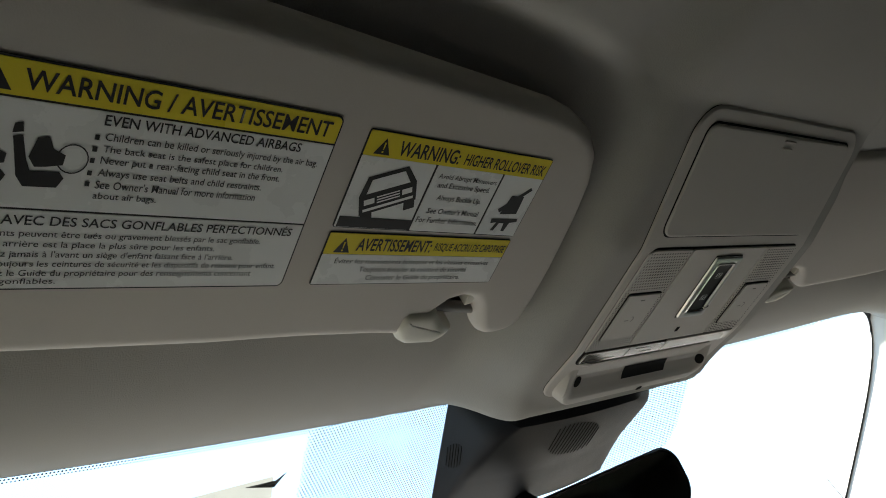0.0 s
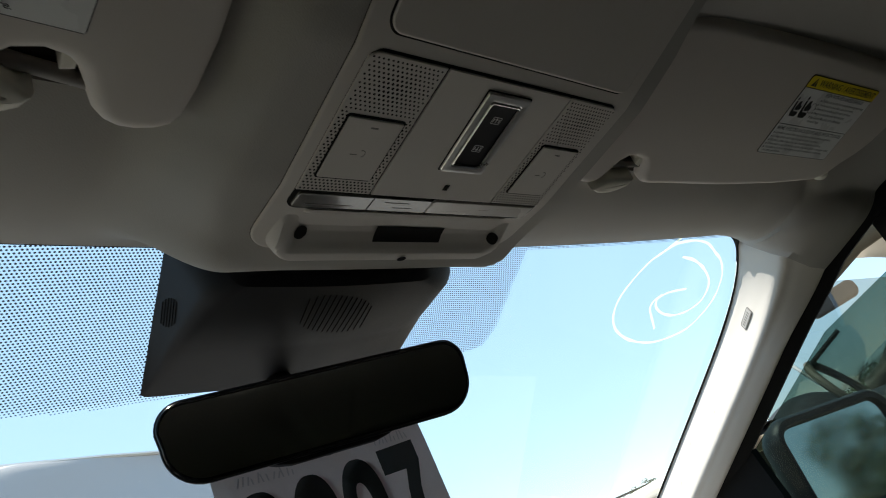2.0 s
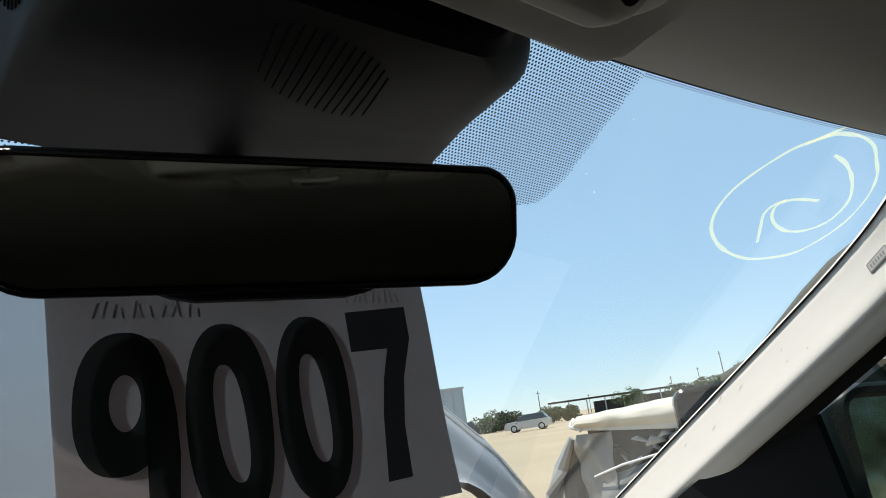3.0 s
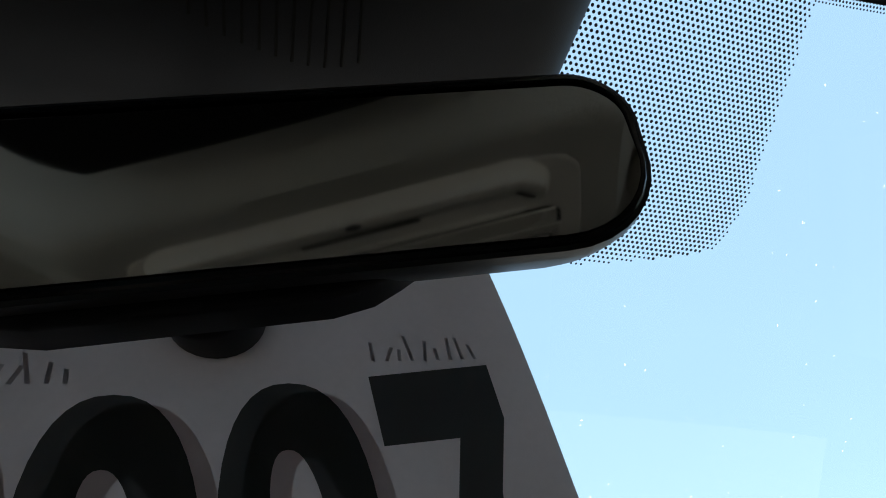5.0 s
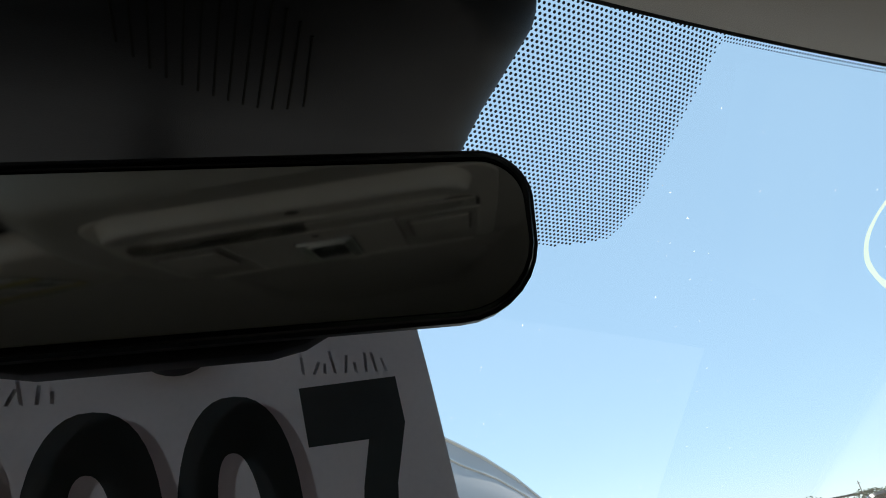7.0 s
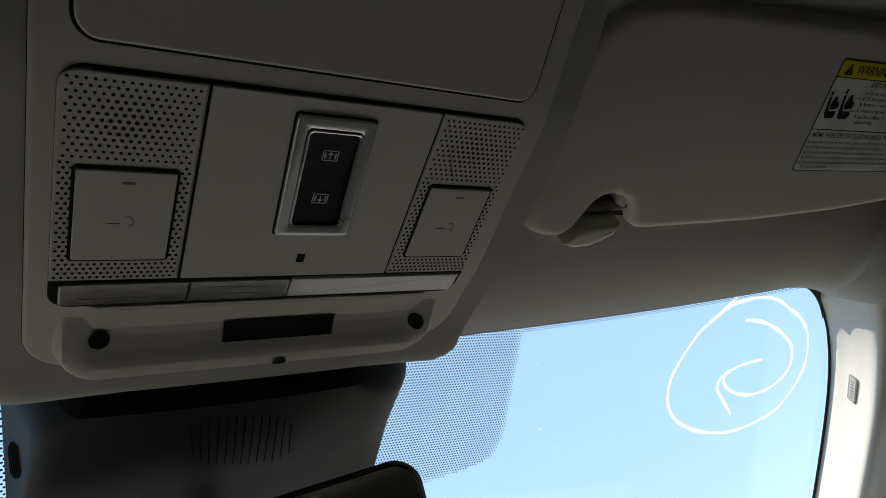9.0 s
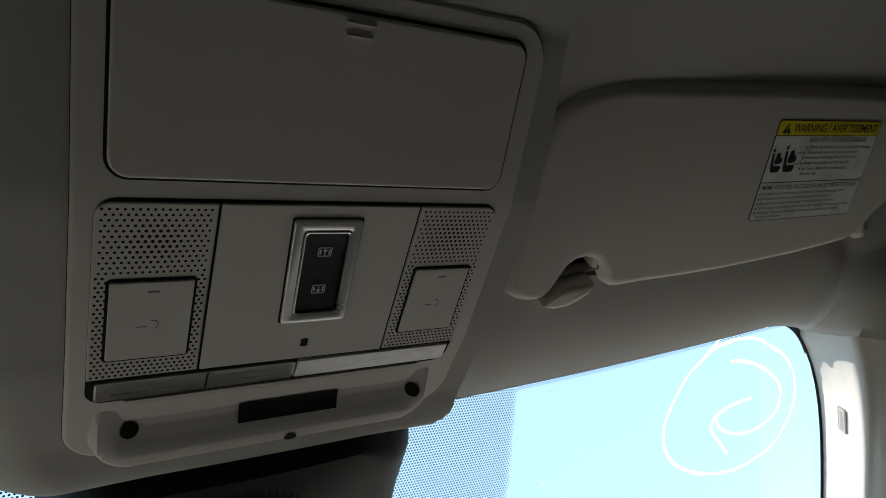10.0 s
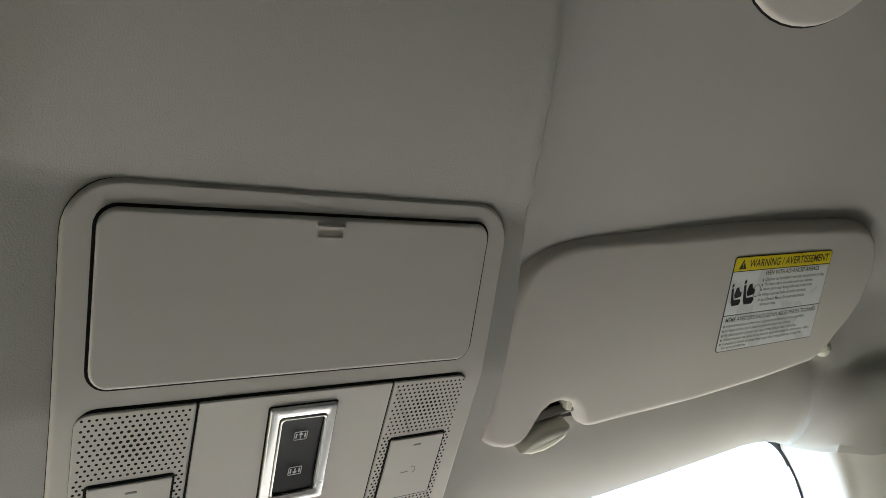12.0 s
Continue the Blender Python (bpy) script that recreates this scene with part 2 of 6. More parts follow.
def box(bm, x0, x1, y0, y1, z0, z1, m=None):
    vs = [bm.verts.new((m @ Vector(p)) if m else p) for p in
          [(x, y, z) for z in (z0, z1) for x, y in ((x0, y0), (x1, y0), (x1, y1), (x0, y1))]]
    for f in ((3, 2, 1, 0), (4, 5, 6, 7), (0, 1, 5, 4), (1, 2, 6, 5), (2, 3, 7, 6), (3, 0, 4, 7)):
        bm.faces.new([vs[i] for i in f])
    return bm


def disc(bm, x, y, h, r, n=8, ry=None, turn=0.0):
    bm.faces.new([bm.verts.new((x + r * math.cos(turn + 2 * math.pi * i / n), y + (ry or r) * math.sin(turn + 2 * math.pi * i / n), h))
                  for i in range(n)])


def tube(bm, pts, rad, n=8, caps=True):
    """A round bar along points; rad is one radius or one a point."""
    pts = [Vector(p) for p in pts]
    loops = []
    for i, p in enumerate(pts):
        d = (pts[min(i + 1, len(pts) - 1)] - pts[max(i - 1, 0)]).normalized()
        u = d.cross(Vector((0, 0, 1)) if abs(d.z) < 0.9 else Vector((1, 0, 0))).normalized()
        w = d.cross(u)
        r = rad[i] if isinstance(rad, (list, tuple)) else rad
        loops.append([p + u * r * math.cos(2 * math.pi * k / n) + w * r * math.sin(2 * math.pi * k / n) for k in range(n)])
    rings(bm, loops, caps, caps)
    return bm


def grid(bm, nu, nv, f):
    vs = [[bm.verts.new(f(i / nu, j / nv)) for i in range(nu + 1)] for j in range(nv + 1)]
    for j in range(nv):
        for i in range(nu):
            bm.faces.new((vs[j][i], vs[j][i + 1], vs[j + 1][i + 1], vs[j + 1][i]))
    return bm


def warp(bm, f):
    for v in bm.verts:
        v.co = f(v.co)
    return bm


def cut_y(bm, ys):
    for y in ys:
        bmesh.ops.bisect_plane(bm, geom=bm.verts[:] + bm.edges[:] + bm.faces[:], plane_co=(0, y, 0), plane_no=(0, 1, 0))
    return bm


def smooth(t):
    t = max(0.0, min(1.0, t))
    return t * t * (3 - 2 * t)


def lerp_table(table, x):
    if x <= table[0][0]:
        return table[0][1]
    for (a, u), (b, v) in zip(table, table[1:]):
        if x <= b:
            return u + (v - u) * (x - a) / (b - a)
    return table[-1][1]


def letters(body, x, y, w, h, bold=0.0, slant=0.0, flip=False):
    """Flat lettering whose bounds are the box from (x, y) rightwards by w and upwards by h."""
    cu = bpy.data.curves.new("lettering", 'FONT')
    cu.body = body
    cu.offset = bold
    cu.shear = slant
    cu.resolution_u = 3 if len(body) > 1 else 10
    ob = bpy.data.objects.new("lettering", cu)
    scene.collection.objects.link(ob)
    bpy.context.view_layer.update()
    me = bpy.data.meshes.new_from_object(ob.evaluated_get(bpy.context.evaluated_depsgraph_get()))
    bpy.data.objects.remove(ob)
    bpy.data.curves.remove(cu)
    co = np.empty(len(me.vertices) * 3)
    me.vertices.foreach_get("co", co)
    co = co.reshape(-1, 3)
    lo, hi = co.min(0), co.max(0)
    co[:, 0] = (co[:, 0] - lo[0]) / (hi[0] - lo[0]) * w
    if flip:
        co[:, 0] = w - co[:, 0]
    co[:, 0] += x
    co[:, 1] = (co[:, 1] - lo[1]) / (hi[1] - lo[1]) * h + y
    me.vertices.foreach_set("co", co.ravel())
    return me


def mesh_warp(me, f):
    for v in me.vertices:
        v.co = f(v.co)
    me.update()
    return me


def frame_of(origin, right, up):
    """Matrix of a flat face: x to the right, y up the face, z out of it."""
    u = Vector(right).normalized()
    n = u.cross(Vector(up)).normalized()
    v = n.cross(u)
    m = Matrix((u, v, n)).transposed().to_4x4()
    m.translation = Vector(origin)
    return m


# ---- forms of the cabin ----
def glass_z(x, y):
    return 1.552 - 0.12 * x * x - 0.5 * (y - 0.17)


def glass_top(x):
    return 0.1742 - 0.17 * x * x


def pillar_x(y):
    return 0.632 + 0.30 * (y - 0.13) + 0.05 * (1 - math.exp(-max(0, y - 0.13) / 0.05)) - 0.035


CONSOLE = ((-0.3, 1.5750), (-0.16, 1.5410), (-0.13, 1.5325), (-0.053, 1.5085), (-0.043, 1.5055), (0.0425, 1.4945), (0.075, 1.4945),
           (0.098, 1.494), (0.2, 1.494))


def console_z(y):
    return lerp_table(CONSOLE, y)


def con(bm, cuts=(-0.13, -0.053, -0.043, 0.0425, 0.075)):
    """Lays flat geometry (x, y, depth below) onto the bent underside of the console."""
    ys = [v.co.y for v in bm.verts]
    cut_y(bm, [c for c in cuts if min(ys) < c < max(ys)])
    return warp(bm, lambda p: Vector((p.x, p.y, console_z(p.y) - p.z + 0.0036)))


HALF = ((-0.5, 0.080), (-0.236, 0.113), (-0.212, 0.120), (-0.123, 0.140), (0.0, 0.150), (0.06, 0.150), (0.12, 0.140), (0.2, 0.135))


POCKET = ((0.15, -0.118), (0.2, -0.132), (0.5, -0.166), (0.6, -0.158))


CREASE = ((-0.5, 0.050), (-0.30, 0.076), (-0.21, 0.101), (-0.13, 0.1170), (-0.08, 0.1200), (0.0, 0.1215), (0.05, 0.1225), (0.10, 0.1195), (0.2, 0.1195))
FRONT = 0.1225


def liner_z(x, y):
    ax = abs(x)
    edge_y = glass_top(x)
    edge = glass_z(x, edge_y) - 0.004
    roof = 1.566 - 0.012 * (ax / 0.5) ** 2
    if y < -0.4:
        roof += 0.012 * smooth((-0.4 - y) / 0.5)
    f = smooth((y - 0.0) / max(0.05, edge_y - 0.0))
    z = roof * (1 - f) + edge * f - 0.028 * math.sin(math.pi * min(1, max(0, (y + 0.01) / (edge_y + 0.01))) ** 0.8)
    low = console_z(y) + 0.0032
    if y < -0.13:
        low = 1.5357 + 0.033 * smooth((-0.13 - y) / 0.33)
    low -= 0.0032 * smooth((y - 0.088) / 0.025)
    half = lerp_table(HALF, y)
    z -= 0.013 * smooth((lerp_table(POCKET, ax) - y) / 0.018) * smooth((ax - half + 0.02) / 0.08) * smooth((0.66 - ax) / 0.08) * (1 if x < 0 else 0)
    if x < 0:
        soft = 0.050 + 0.030 * smooth((y - 0.05) / 0.09)
        k = max(0.0, min(1.0, (y - FRONT) / 0.036))
        s = smooth((half + soft / 2 - ax) / soft) * (1 - k) ** 2 * (1 + 0.6 * k)
    else:
        # crisp crease on the passenger side, turned round the front of the console
        r = 0.010
        d = math.hypot(max(0, ax - lerp_table(CREASE, y) + r), max(0, y - FRONT + r)) - r
        k = max(0.0, min(1.0, d / (0.027 + 0.009 * smooth((y - 0.10) / 0.02))))
        s = (1 - k) ** 2 * (1 + 0.6 * k)
    # side rail above the door
    z -= 0.03 * smooth((ax - 0.48) / 0.18) * smooth((edge_y - y) / 0.030)
    return z * (1 - s) + min(z, low) * s


SECTION = ((0.012, 0.008, 0.002), (0.0, 0.0, -0.004), (-0.013, -0.0195, -0.0145), (-0.027, -0.0405, -0.0255), (-0.041, -0.062, -0.036),
           (-0.0385, -0.071, -0.040), (-0.035, -0.082, -0.044), (-0.028, -0.096, -0.046), (-0.016, -0.106, -0.036), (0.030, -0.106, -0.016))
SPREAD = (0, 0, 0, 0, 0.05, 0.3, 0.6, 1, 1, 1)


def pillar_point(y, k):
    """Point k of the trim's section at station y; the trim widens rearwards near the roof."""
    a, b, c = SECTION[k]
    ex = pillar_x(max(y, 0.13))
    wide = SPREAD[k] * (1 - smooth((y - 0.15) / 0.14))
    return Vector((ex + a + 0.044 * wide, y + b, glass_z(ex, y) + c + 0.002 * wide))


def pillar_curve(y, s):
    """The section drawn as one soft curve through its points."""
    last = len(SECTION) - 1
    i = min(int(s), last - 1)
    t = s - i
    a, b, c, d = [pillar_point(y, min(max(j, 0), last)) for j in (i - 1, i, i + 1, i + 2)]
    return 0.5 * (2 * b + (c - a) * t + (2 * a - 5 * b + 4 * c - d) * t * t + (3 * b - a - 3 * c + d) * t ** 3)


def joint_y(k):
    """Station at which the headliner meets the pillar trim."""
    return 0.125 + 0.028 * smooth(k / 5) + 0.027 * smooth((k - 4) / 4)


def liner_point(x, y):
    """The headliner's sheet; its front corners come down to the joint with the pillar."""
    ax = abs(x)
    p = Vector((ax, y, liner_z(x, y)))
    edge = Vector((ax, glass_top(x), liner_z(x, glass_top(x))))
    d = edge.y - y
    k = 1 + 7 * max(0.0, min(1.0, (ax - 0.585) / 0.075))
    pull = smooth((ax - 0.535) / 0.060) * smooth(1 - d / 0.20)
    # the header's columns make room for the fillet beside the pillar
    p.x -= 0.035 * smooth((ax - 0.44) / 0.12) * (1 - smooth((ax - 0.60) / 0.06)) * smooth(d / 0.05) * smooth((y + 0.10) / 0.12)
    if pull > 0:
        turn = smooth((k - 1) / 5.5)
        goal = pillar_curve(joint_y(k), k) + Vector((-0.005, -0.003, -0.002)) + d * Vector((-0.80, -0.45, -0.30)).lerp(Vector((0, -0.9, 0.24)), turn)
        p = p.lerp(goal, pull)
    return (p.x if x > 0 else -p.x, p.y, p.z)


def liner():
    bm = bmesh.new()
    xs = [-0.66 + 0.010 * i for i in range(41)] + [-0.25 + 0.005 * i for i in range(101)] + [0.26 + 0.010 * i for i in range(41)]
    nx, ny = len(xs) - 1, 150
    # fine rows over the front, coarse rows towards the back
    ts = [0.72 * (1 - (1 - j / 40) ** 1.6) for j in range(40)] + [0.72 + 0.28 * j / 110 for j in range(111)]
    vs = [[bm.verts.new(liner_point(x, y)) for x in xs for y in (-1.95 + (glass_top(x) + 1.95) * t,)] for t in ts]
    for j in range(ny):
        for i in range(nx):
            bm.faces.new((vs[j][i], vs[j][i + 1], vs[j + 1][i + 1], vs[j + 1][i]))
    # folded edge that turns up behind the glass
    top = [bm.verts.new((v.co.x, v.co.y - 0.004, v.co.z + 0.012)) for v in vs[-1]]
    for i in range(nx):
        bm.faces.new((vs[-1][i], vs[-1][i + 1], top[i + 1], top[i]))
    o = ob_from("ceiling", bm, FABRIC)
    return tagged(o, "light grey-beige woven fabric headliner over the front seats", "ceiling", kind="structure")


liner()


def roof_shell():
    bm = bmesh.new()
    grid(bm, 24, 30, lambda u, v: (-0.74 + 1.48 * u, -2.05 + (glass_top(-0.74 + 1.48 * u) + 2.045) * v,
                                   1.615 - 0.06 * abs(2 * u - 1) ** 3 - 0.035 * smooth((v - 0.9) / 0.1)))
    r = bmesh.ops.extrude_face_region(bm, geom=bm.faces[:])
    for e in r["geom"]:
        if isinstance(e, bmesh.types.BMVert):
            e.co.z += 0.015
    return tagged(ob_from("roof", bm, GREYPAINT), "grey painted steel roof skin of the car", "roof", kind="structure")


roof_shell()


# ---- windscreen ----
def windscreen():
    root = thing("window_1", "large curved laminated windscreen with dotted black edge", "windscreen")
    tagged(root, kind="structure")
    bm = bmesh.new()

    def pane(off):
        def f(u, v):
            y0 = glass_top((2 * u - 1) * 0.60) - 0.012
            y = y0 + (0.98 - y0) * v
            x = (2 * u - 1) * (pillar_x(y) + 0.02)
            return (x, y, glass_z(x, y) + off)
        return f
    grid(bm, 40, 30, pane(0.002))
    o = part("pane", bm, WINDSCREEN, root, "clear slightly dusty glass")
    o.visible_shadow = False
    # dotted band round the mirror mount
    co, fa = [], []

    def dot(x, y, r):
        k = len(co)
        for i in range(6):
            a = i * math.pi / 3
            px, py = x + r * math.cos(a), y + r * 0.9 * math.sin(a)
            co.append((px, py, glass_z(px, py) - 0.0006))
        fa.append(tuple(range(k, k + 6)))

    step, pitch = 0.00255, 0.00203
    row, y = 0, 0.158
    while y < 0.2925:
        x = -0.2440 + (step / 2 if row % 2 else 0)
        lim = 0.2375 + 0.05 * (y - 0.18)
        while x < 0.2440:
            cx, cy = abs(x) - (lim - 0.045), y - (0.2905 - 0.045)
            outside = cx > 0 and cy > 0 and cx * cx + cy * cy > 0.045 ** 2
            bow = 0.2905 - 1.3 * max(0, abs(x) - 0.12) ** 2
            under = -0.10 < x < 0.118 and 0.2 < y < 0.272
            if abs(x) < lim and not outside and not under and y < bow and y > glass_top(x) + 0.002:
                rim = min(lim - abs(x), bow - y) if not (cx > 0 and cy > 0) else 0.045 - math.hypot(cx, cy)
                dot(x, y, 0.00080 * (0.70 + 0.30 * smooth(rim / 0.006)))
            x += step
        y += pitch
        row += 1
    # fine dots under the headliner edge and along the pillars
    for k, (off, r) in enumerate(((0.0050, 0.00072), (0.0066, 0.0006), (0.0081, 0.00048))):
        x = -0.62 + (0.0009 if k % 2 else 0)
        while x < 0.62:
            if abs(x) > 0.236:
                dot(x, glass_top(x) + off - 0.002, r)
            x += 0.0019
    me = bpy.data.meshes.new("frit_dots")
    me.from_pydata(co, [], fa)
    o = mesh_part("frit_dots", me, FRIT, root, "rows of small black ceramic dots on the glass")
    tagged(o, kind="stuff")
    # dust and insect specks on the glass
    rnd = random.Random(4)
    bm = bmesh.new()
    for i in range(230):
        wide = i < 90
        x, y = (rnd.uniform(-0.55, 0.60), rnd.uniform(0.2, 0.62)) if wide else (rnd.uniform(0.10, 0.42), rnd.uniform(0.20, 0.50))
        r, a = 0.0003 + 0.0006 * rnd.random() ** 2, rnd.uniform(0, 6.28)
        if abs(x) < 0.25 and y < 0.30:
            continue
        u, w = (r * math.cos(a), r * math.sin(a)), (-r * 0.4 * math.sin(a), r * 0.4 * math.cos(a))
        bm.faces.new([bm.verts.new((px, py, glass_z(px, py) + 0.0036)) for px, py in
                      ((x - u[0], y - u[1]), (x + w[0], y + w[1]), (x + u[0], y + u[1]), (x - w[0], y - w[1]))])
    o = part("dust_specks", bm, DUST, root, "pale dust specks", smooth=False)
    tagged(o, kind="stuff")
    # solid black border
    bm = bmesh.new()
    grid(bm, 120, 1, lambda u, v: ((x := -0.64 + 1.28 * u), (y := glass_top(x) - 0.012 + v * 0.0152), glass_z(x, y) - 0.0009))
    part("frit_border_top", bm, FRIT, root, "solid black ceramic border")
    for side in (-1, 1):
        # rounded upper corner of the clear glass
        yc = 0.118
        xc = pillar_x(yc) - 0.007
        pts = []
        for i in range(11):
            t = i / 10
            a, b, c = (xc - 0.045, glass_top(xc - 0.045)), (xc - 0.001, yc - 0.002), (pillar_x(yc + 0.035) - 0.007, yc + 0.035)
            pts.append(tuple((1 - t) ** 2 * p + 2 * t * (1 - t) * q + t * t * r for p, q, r in zip(a, b, c)))
        pts += [(xc + 0.030, yc + 0.035), (xc + 0.030, yc - 0.02), (xc - 0.045, yc - 0.02)]
        bm = bmesh.new()
        bm.faces.new([bm.verts.new((side * x, y, glass_z(x, y) - 0.0012)) for x, y in pts])
        bmesh.ops.triangulate(bm, faces=bm.faces[:])
        part("frit_corner", bm, FRIT, root)
        bm = bmesh.new()
        grid(bm, 1, 40, lambda u, v: ((x := side * (pillar_x(y := 0.10 + 0.86 * v) - 0.0035 + 0.03 * u)), y, glass_z(x, y) - 0.0009))
        part("frit_border_side", bm, FRIT, root)
    return root


windscreen()


# ---- A-pillars ----
def pillar(side, name):
    bm = bmesh.new()
    loops = []
    for i in range(41):
        loop = []
        for j in range(4 * (len(SECTION) - 1) + 1):
            k = j / 4
            # the upper end follows the joint with the headliner
            y0 = joint_y(k) + 0.006 * (1 - smooth((k - 0.5) / 3)) - 0.010 * smooth((k - 2) / 3)
            p = pillar_curve(y0 + (0.95 - y0) * (i / 40) ** 1.4, k)
            loop.append((side * p.x, p.y, p.z))
        loops.append(loop)
    end = [(x, y - 0.001, z + 0.012) for x, y, z in loops[0]]
    rings(bm, [end] + loops, False, False, closed=False)
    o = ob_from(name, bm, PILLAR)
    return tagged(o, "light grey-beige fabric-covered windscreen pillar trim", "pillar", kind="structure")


pillar(1, "trim_pillar_right")
pillar(-1, "trim_pillar_left")


# ---- plain closing walls of the cabin ----
def side_wall(side, name):
    root = thing(name, "inner door side with dark lower panel and dark window frame", "car door")
    tagged(root, kind="structure")
    x0, x1 = 0.745, 0.80
    s = lambda a, b: (min(side * a, side * b), max(side * a, side * b))
    bm = bmesh.new()
    box(bm, *s(x0, x1), -2.05, 0.98, 0.35, 1.02)
    part("lower_panel", bm, CREAM, root)
    # black seal along the roof that runs down behind the pillar
    bm = bmesh.new()
    loops = []
    path = [Vector((0.664, y, 1.512)) for y in (-2.0, -1.2, -0.6, -0.25, -0.12)] + [Vector((0.662, -0.06, 1.510)), Vector((0.664, 0.0, 1.494))]
    path += [pillar_point(0.18 + 0.77 * (i / 19), 8) for i in range(20)]
    for p in path:
        loops.append([(side * (p.x + a), p.y + b, p.z + c) for a, b, c in
                      ((-0.003, 0.003, 0.003), (-0.001, -0.007, -0.002), (0.010, -0.015, -0.007), (0.060, -0.002, 0.000), (0.105, 0.02, 0.03), (0.05, 0.02, 0.04))])
    rings(bm, loops, False, False)
    part("door_seal", bm, RUBBER, root, "black rubber door seal along roof and pillar")
    # dark panels added behind this y to keep side light off the ceiling
    closed = 0.05 if side < 0 else 0.02
    for y0, y1 in ((-2.05, -1.32), (-0.84, closed)) if side < 0 else ((-2.05, closed),):
        bm = bmesh.new()
        box(bm, *s(0.725, 0.79), y0, y1, 1.02, 1.52)
        part("side_light_block", bm, BLACK, root, "plain dark panel added behind the front seats to block side light")
    if side < 0:
        bm = box(bmesh.new(), *s(0.766, 0.769), -1.32, -0.84, 1.0, 1.52)
        part("rear_window_pane", bm, REARGLASS, root, "smoked rear side glass")
    bm = bmesh.new()
    o = [(0.30, 1.00), (0.34, 1.30), (0.42, 1.285), (0.60, 1.18), (0.66, 1.00)]
    rings(bm, [[(side * x, y, z) for y, z in o] for x in (0.745, 0.763)], True, True)
    part("mirror_sail", bm, RUBBER, root, "black triangular mirror panel")
    edge = [(closed, 1.0), (closed, 1.44)]
    for i in range(9):
        y = 0.27 + 0.05 * i
        edge.append((y - 0.11, glass_z(pillar_x(y), y) - 0.045))
    edge.append((0.60, 1.0))
    bm = bmesh.new()
    rings(bm, [[(side * x, y, z) for y, z in edge] for x in (0.766, 0.769)], True, True)
    part("window_pane", bm, SIDEGLASS if side > 0 else CLEARSIDE, root, "tinted side glass")
    return root


side_wall(1, "wall_right")
side_wall(-1, "wall_left")

bm = box(bmesh.new(), -0.80, 0.80, -2.05, 1.10, 0.30, 0.36)
tagged(ob_from("floor", bm, CARPET), "dark carpeted cabin floor", "floor", kind="structure")
# unseen dashboard, its pale colour added as a bounce for the ceiling
bm = bmesh.new()
grid(bm, 30, 16, lambda u, v: (-0.76 + 1.52 * u, 0.42 + 0.62 * v, 1.03 - 0.11 * v + 0.02 * math.sin(u * 9)))
grid(bm, 30, 4, lambda u, v: (-0.76 + 1.52 * u, 0.42 + 0.05 * v, 1.03 + 0.02 * math.sin(u * 9) - 0.65 * v))
tagged(ob_from("dashboard", bm, DASHTOP), "unseen grained dashboard top, made pale to bounce daylight into the cabin", "dashboard", kind="structure")
bm = box(bmesh.new(), -0.80, 0.80, 1.04, 1.10, 0.30, 1.12)
tagged(ob_from("wall_front", bm, BLACK), "black bulkhead in front of the dashboard", "wall", kind="structure")
rear = thing("wall_rear", "dark rear wall of the cabin with a wide rear window", "wall")
tagged(rear, kind="structure")
for nm, x0, x1, z0, z1 in (("lower_panel", -0.80, 0.80, 0.30, 0.90), ("header", -0.80, 0.80, 1.485, 1.62), ("side_post", -0.80, -0.46, 0.90, 1.485), ("side_post", 0.50, 0.80, 0.90, 1.485)):
    part(nm, box(bmesh.new(), x0, x1, -2.11, -2.05, z0, z1), CABIN, rear)
part("rear_pane", box(bmesh.new(), -0.46, 0.50, -2.083, -2.079, 0.90, 1.485), REARGLASS, rear, "smoked rear window glass")

# ---- sun visors ----
VISOR = ((0.1580, 0.0400), (0.1550, 0.0250), (0.1530, 0.0), (0.1535, -0.035), (0.1560, -0.060), (0.1620, -0.076), (0.1720, -0.088), (0.1870, -0.0955),
         (0.2050, -0.1000), (0.27, -0.1085), (0.35, -0.1190), (0.42, -0.127), (0.4940, -0.1340), (0.5180, -0.1320), (0.5330, -0.1230),
         (0.5430, -0.1070), (0.5450, -0.0900), (0.5400, -0.0650), (0.5310, -0.0480), (0.5180, -0.0330), (0.5110, -0.0210), (0.5030, -0.0140),
         (0.4930, -0.0078), (0.43, 0.0073), (0.3526, 0.0222), (0.31, 0.0288), (0.27, 0.0345), (0.2500, 0.0378), (0.2428, 0.0380), (0.2370, 0.0358),
         (0.2333, 0.0310), (0.2293, 0.0238), (0.2225, 0.0185), (0.2132, 0.0168), (0.2050, 0.0190), (0.2000, 0.0235), (0.1968, 0.0300), (0.1947, 0.0354),
         (0.1915, 0.0420), (0.1870, 0.0465), (0.1820, 0.0490), (0.1754, 0.0497), (0.1680, 0.0485), (0.1620, 0.0455))


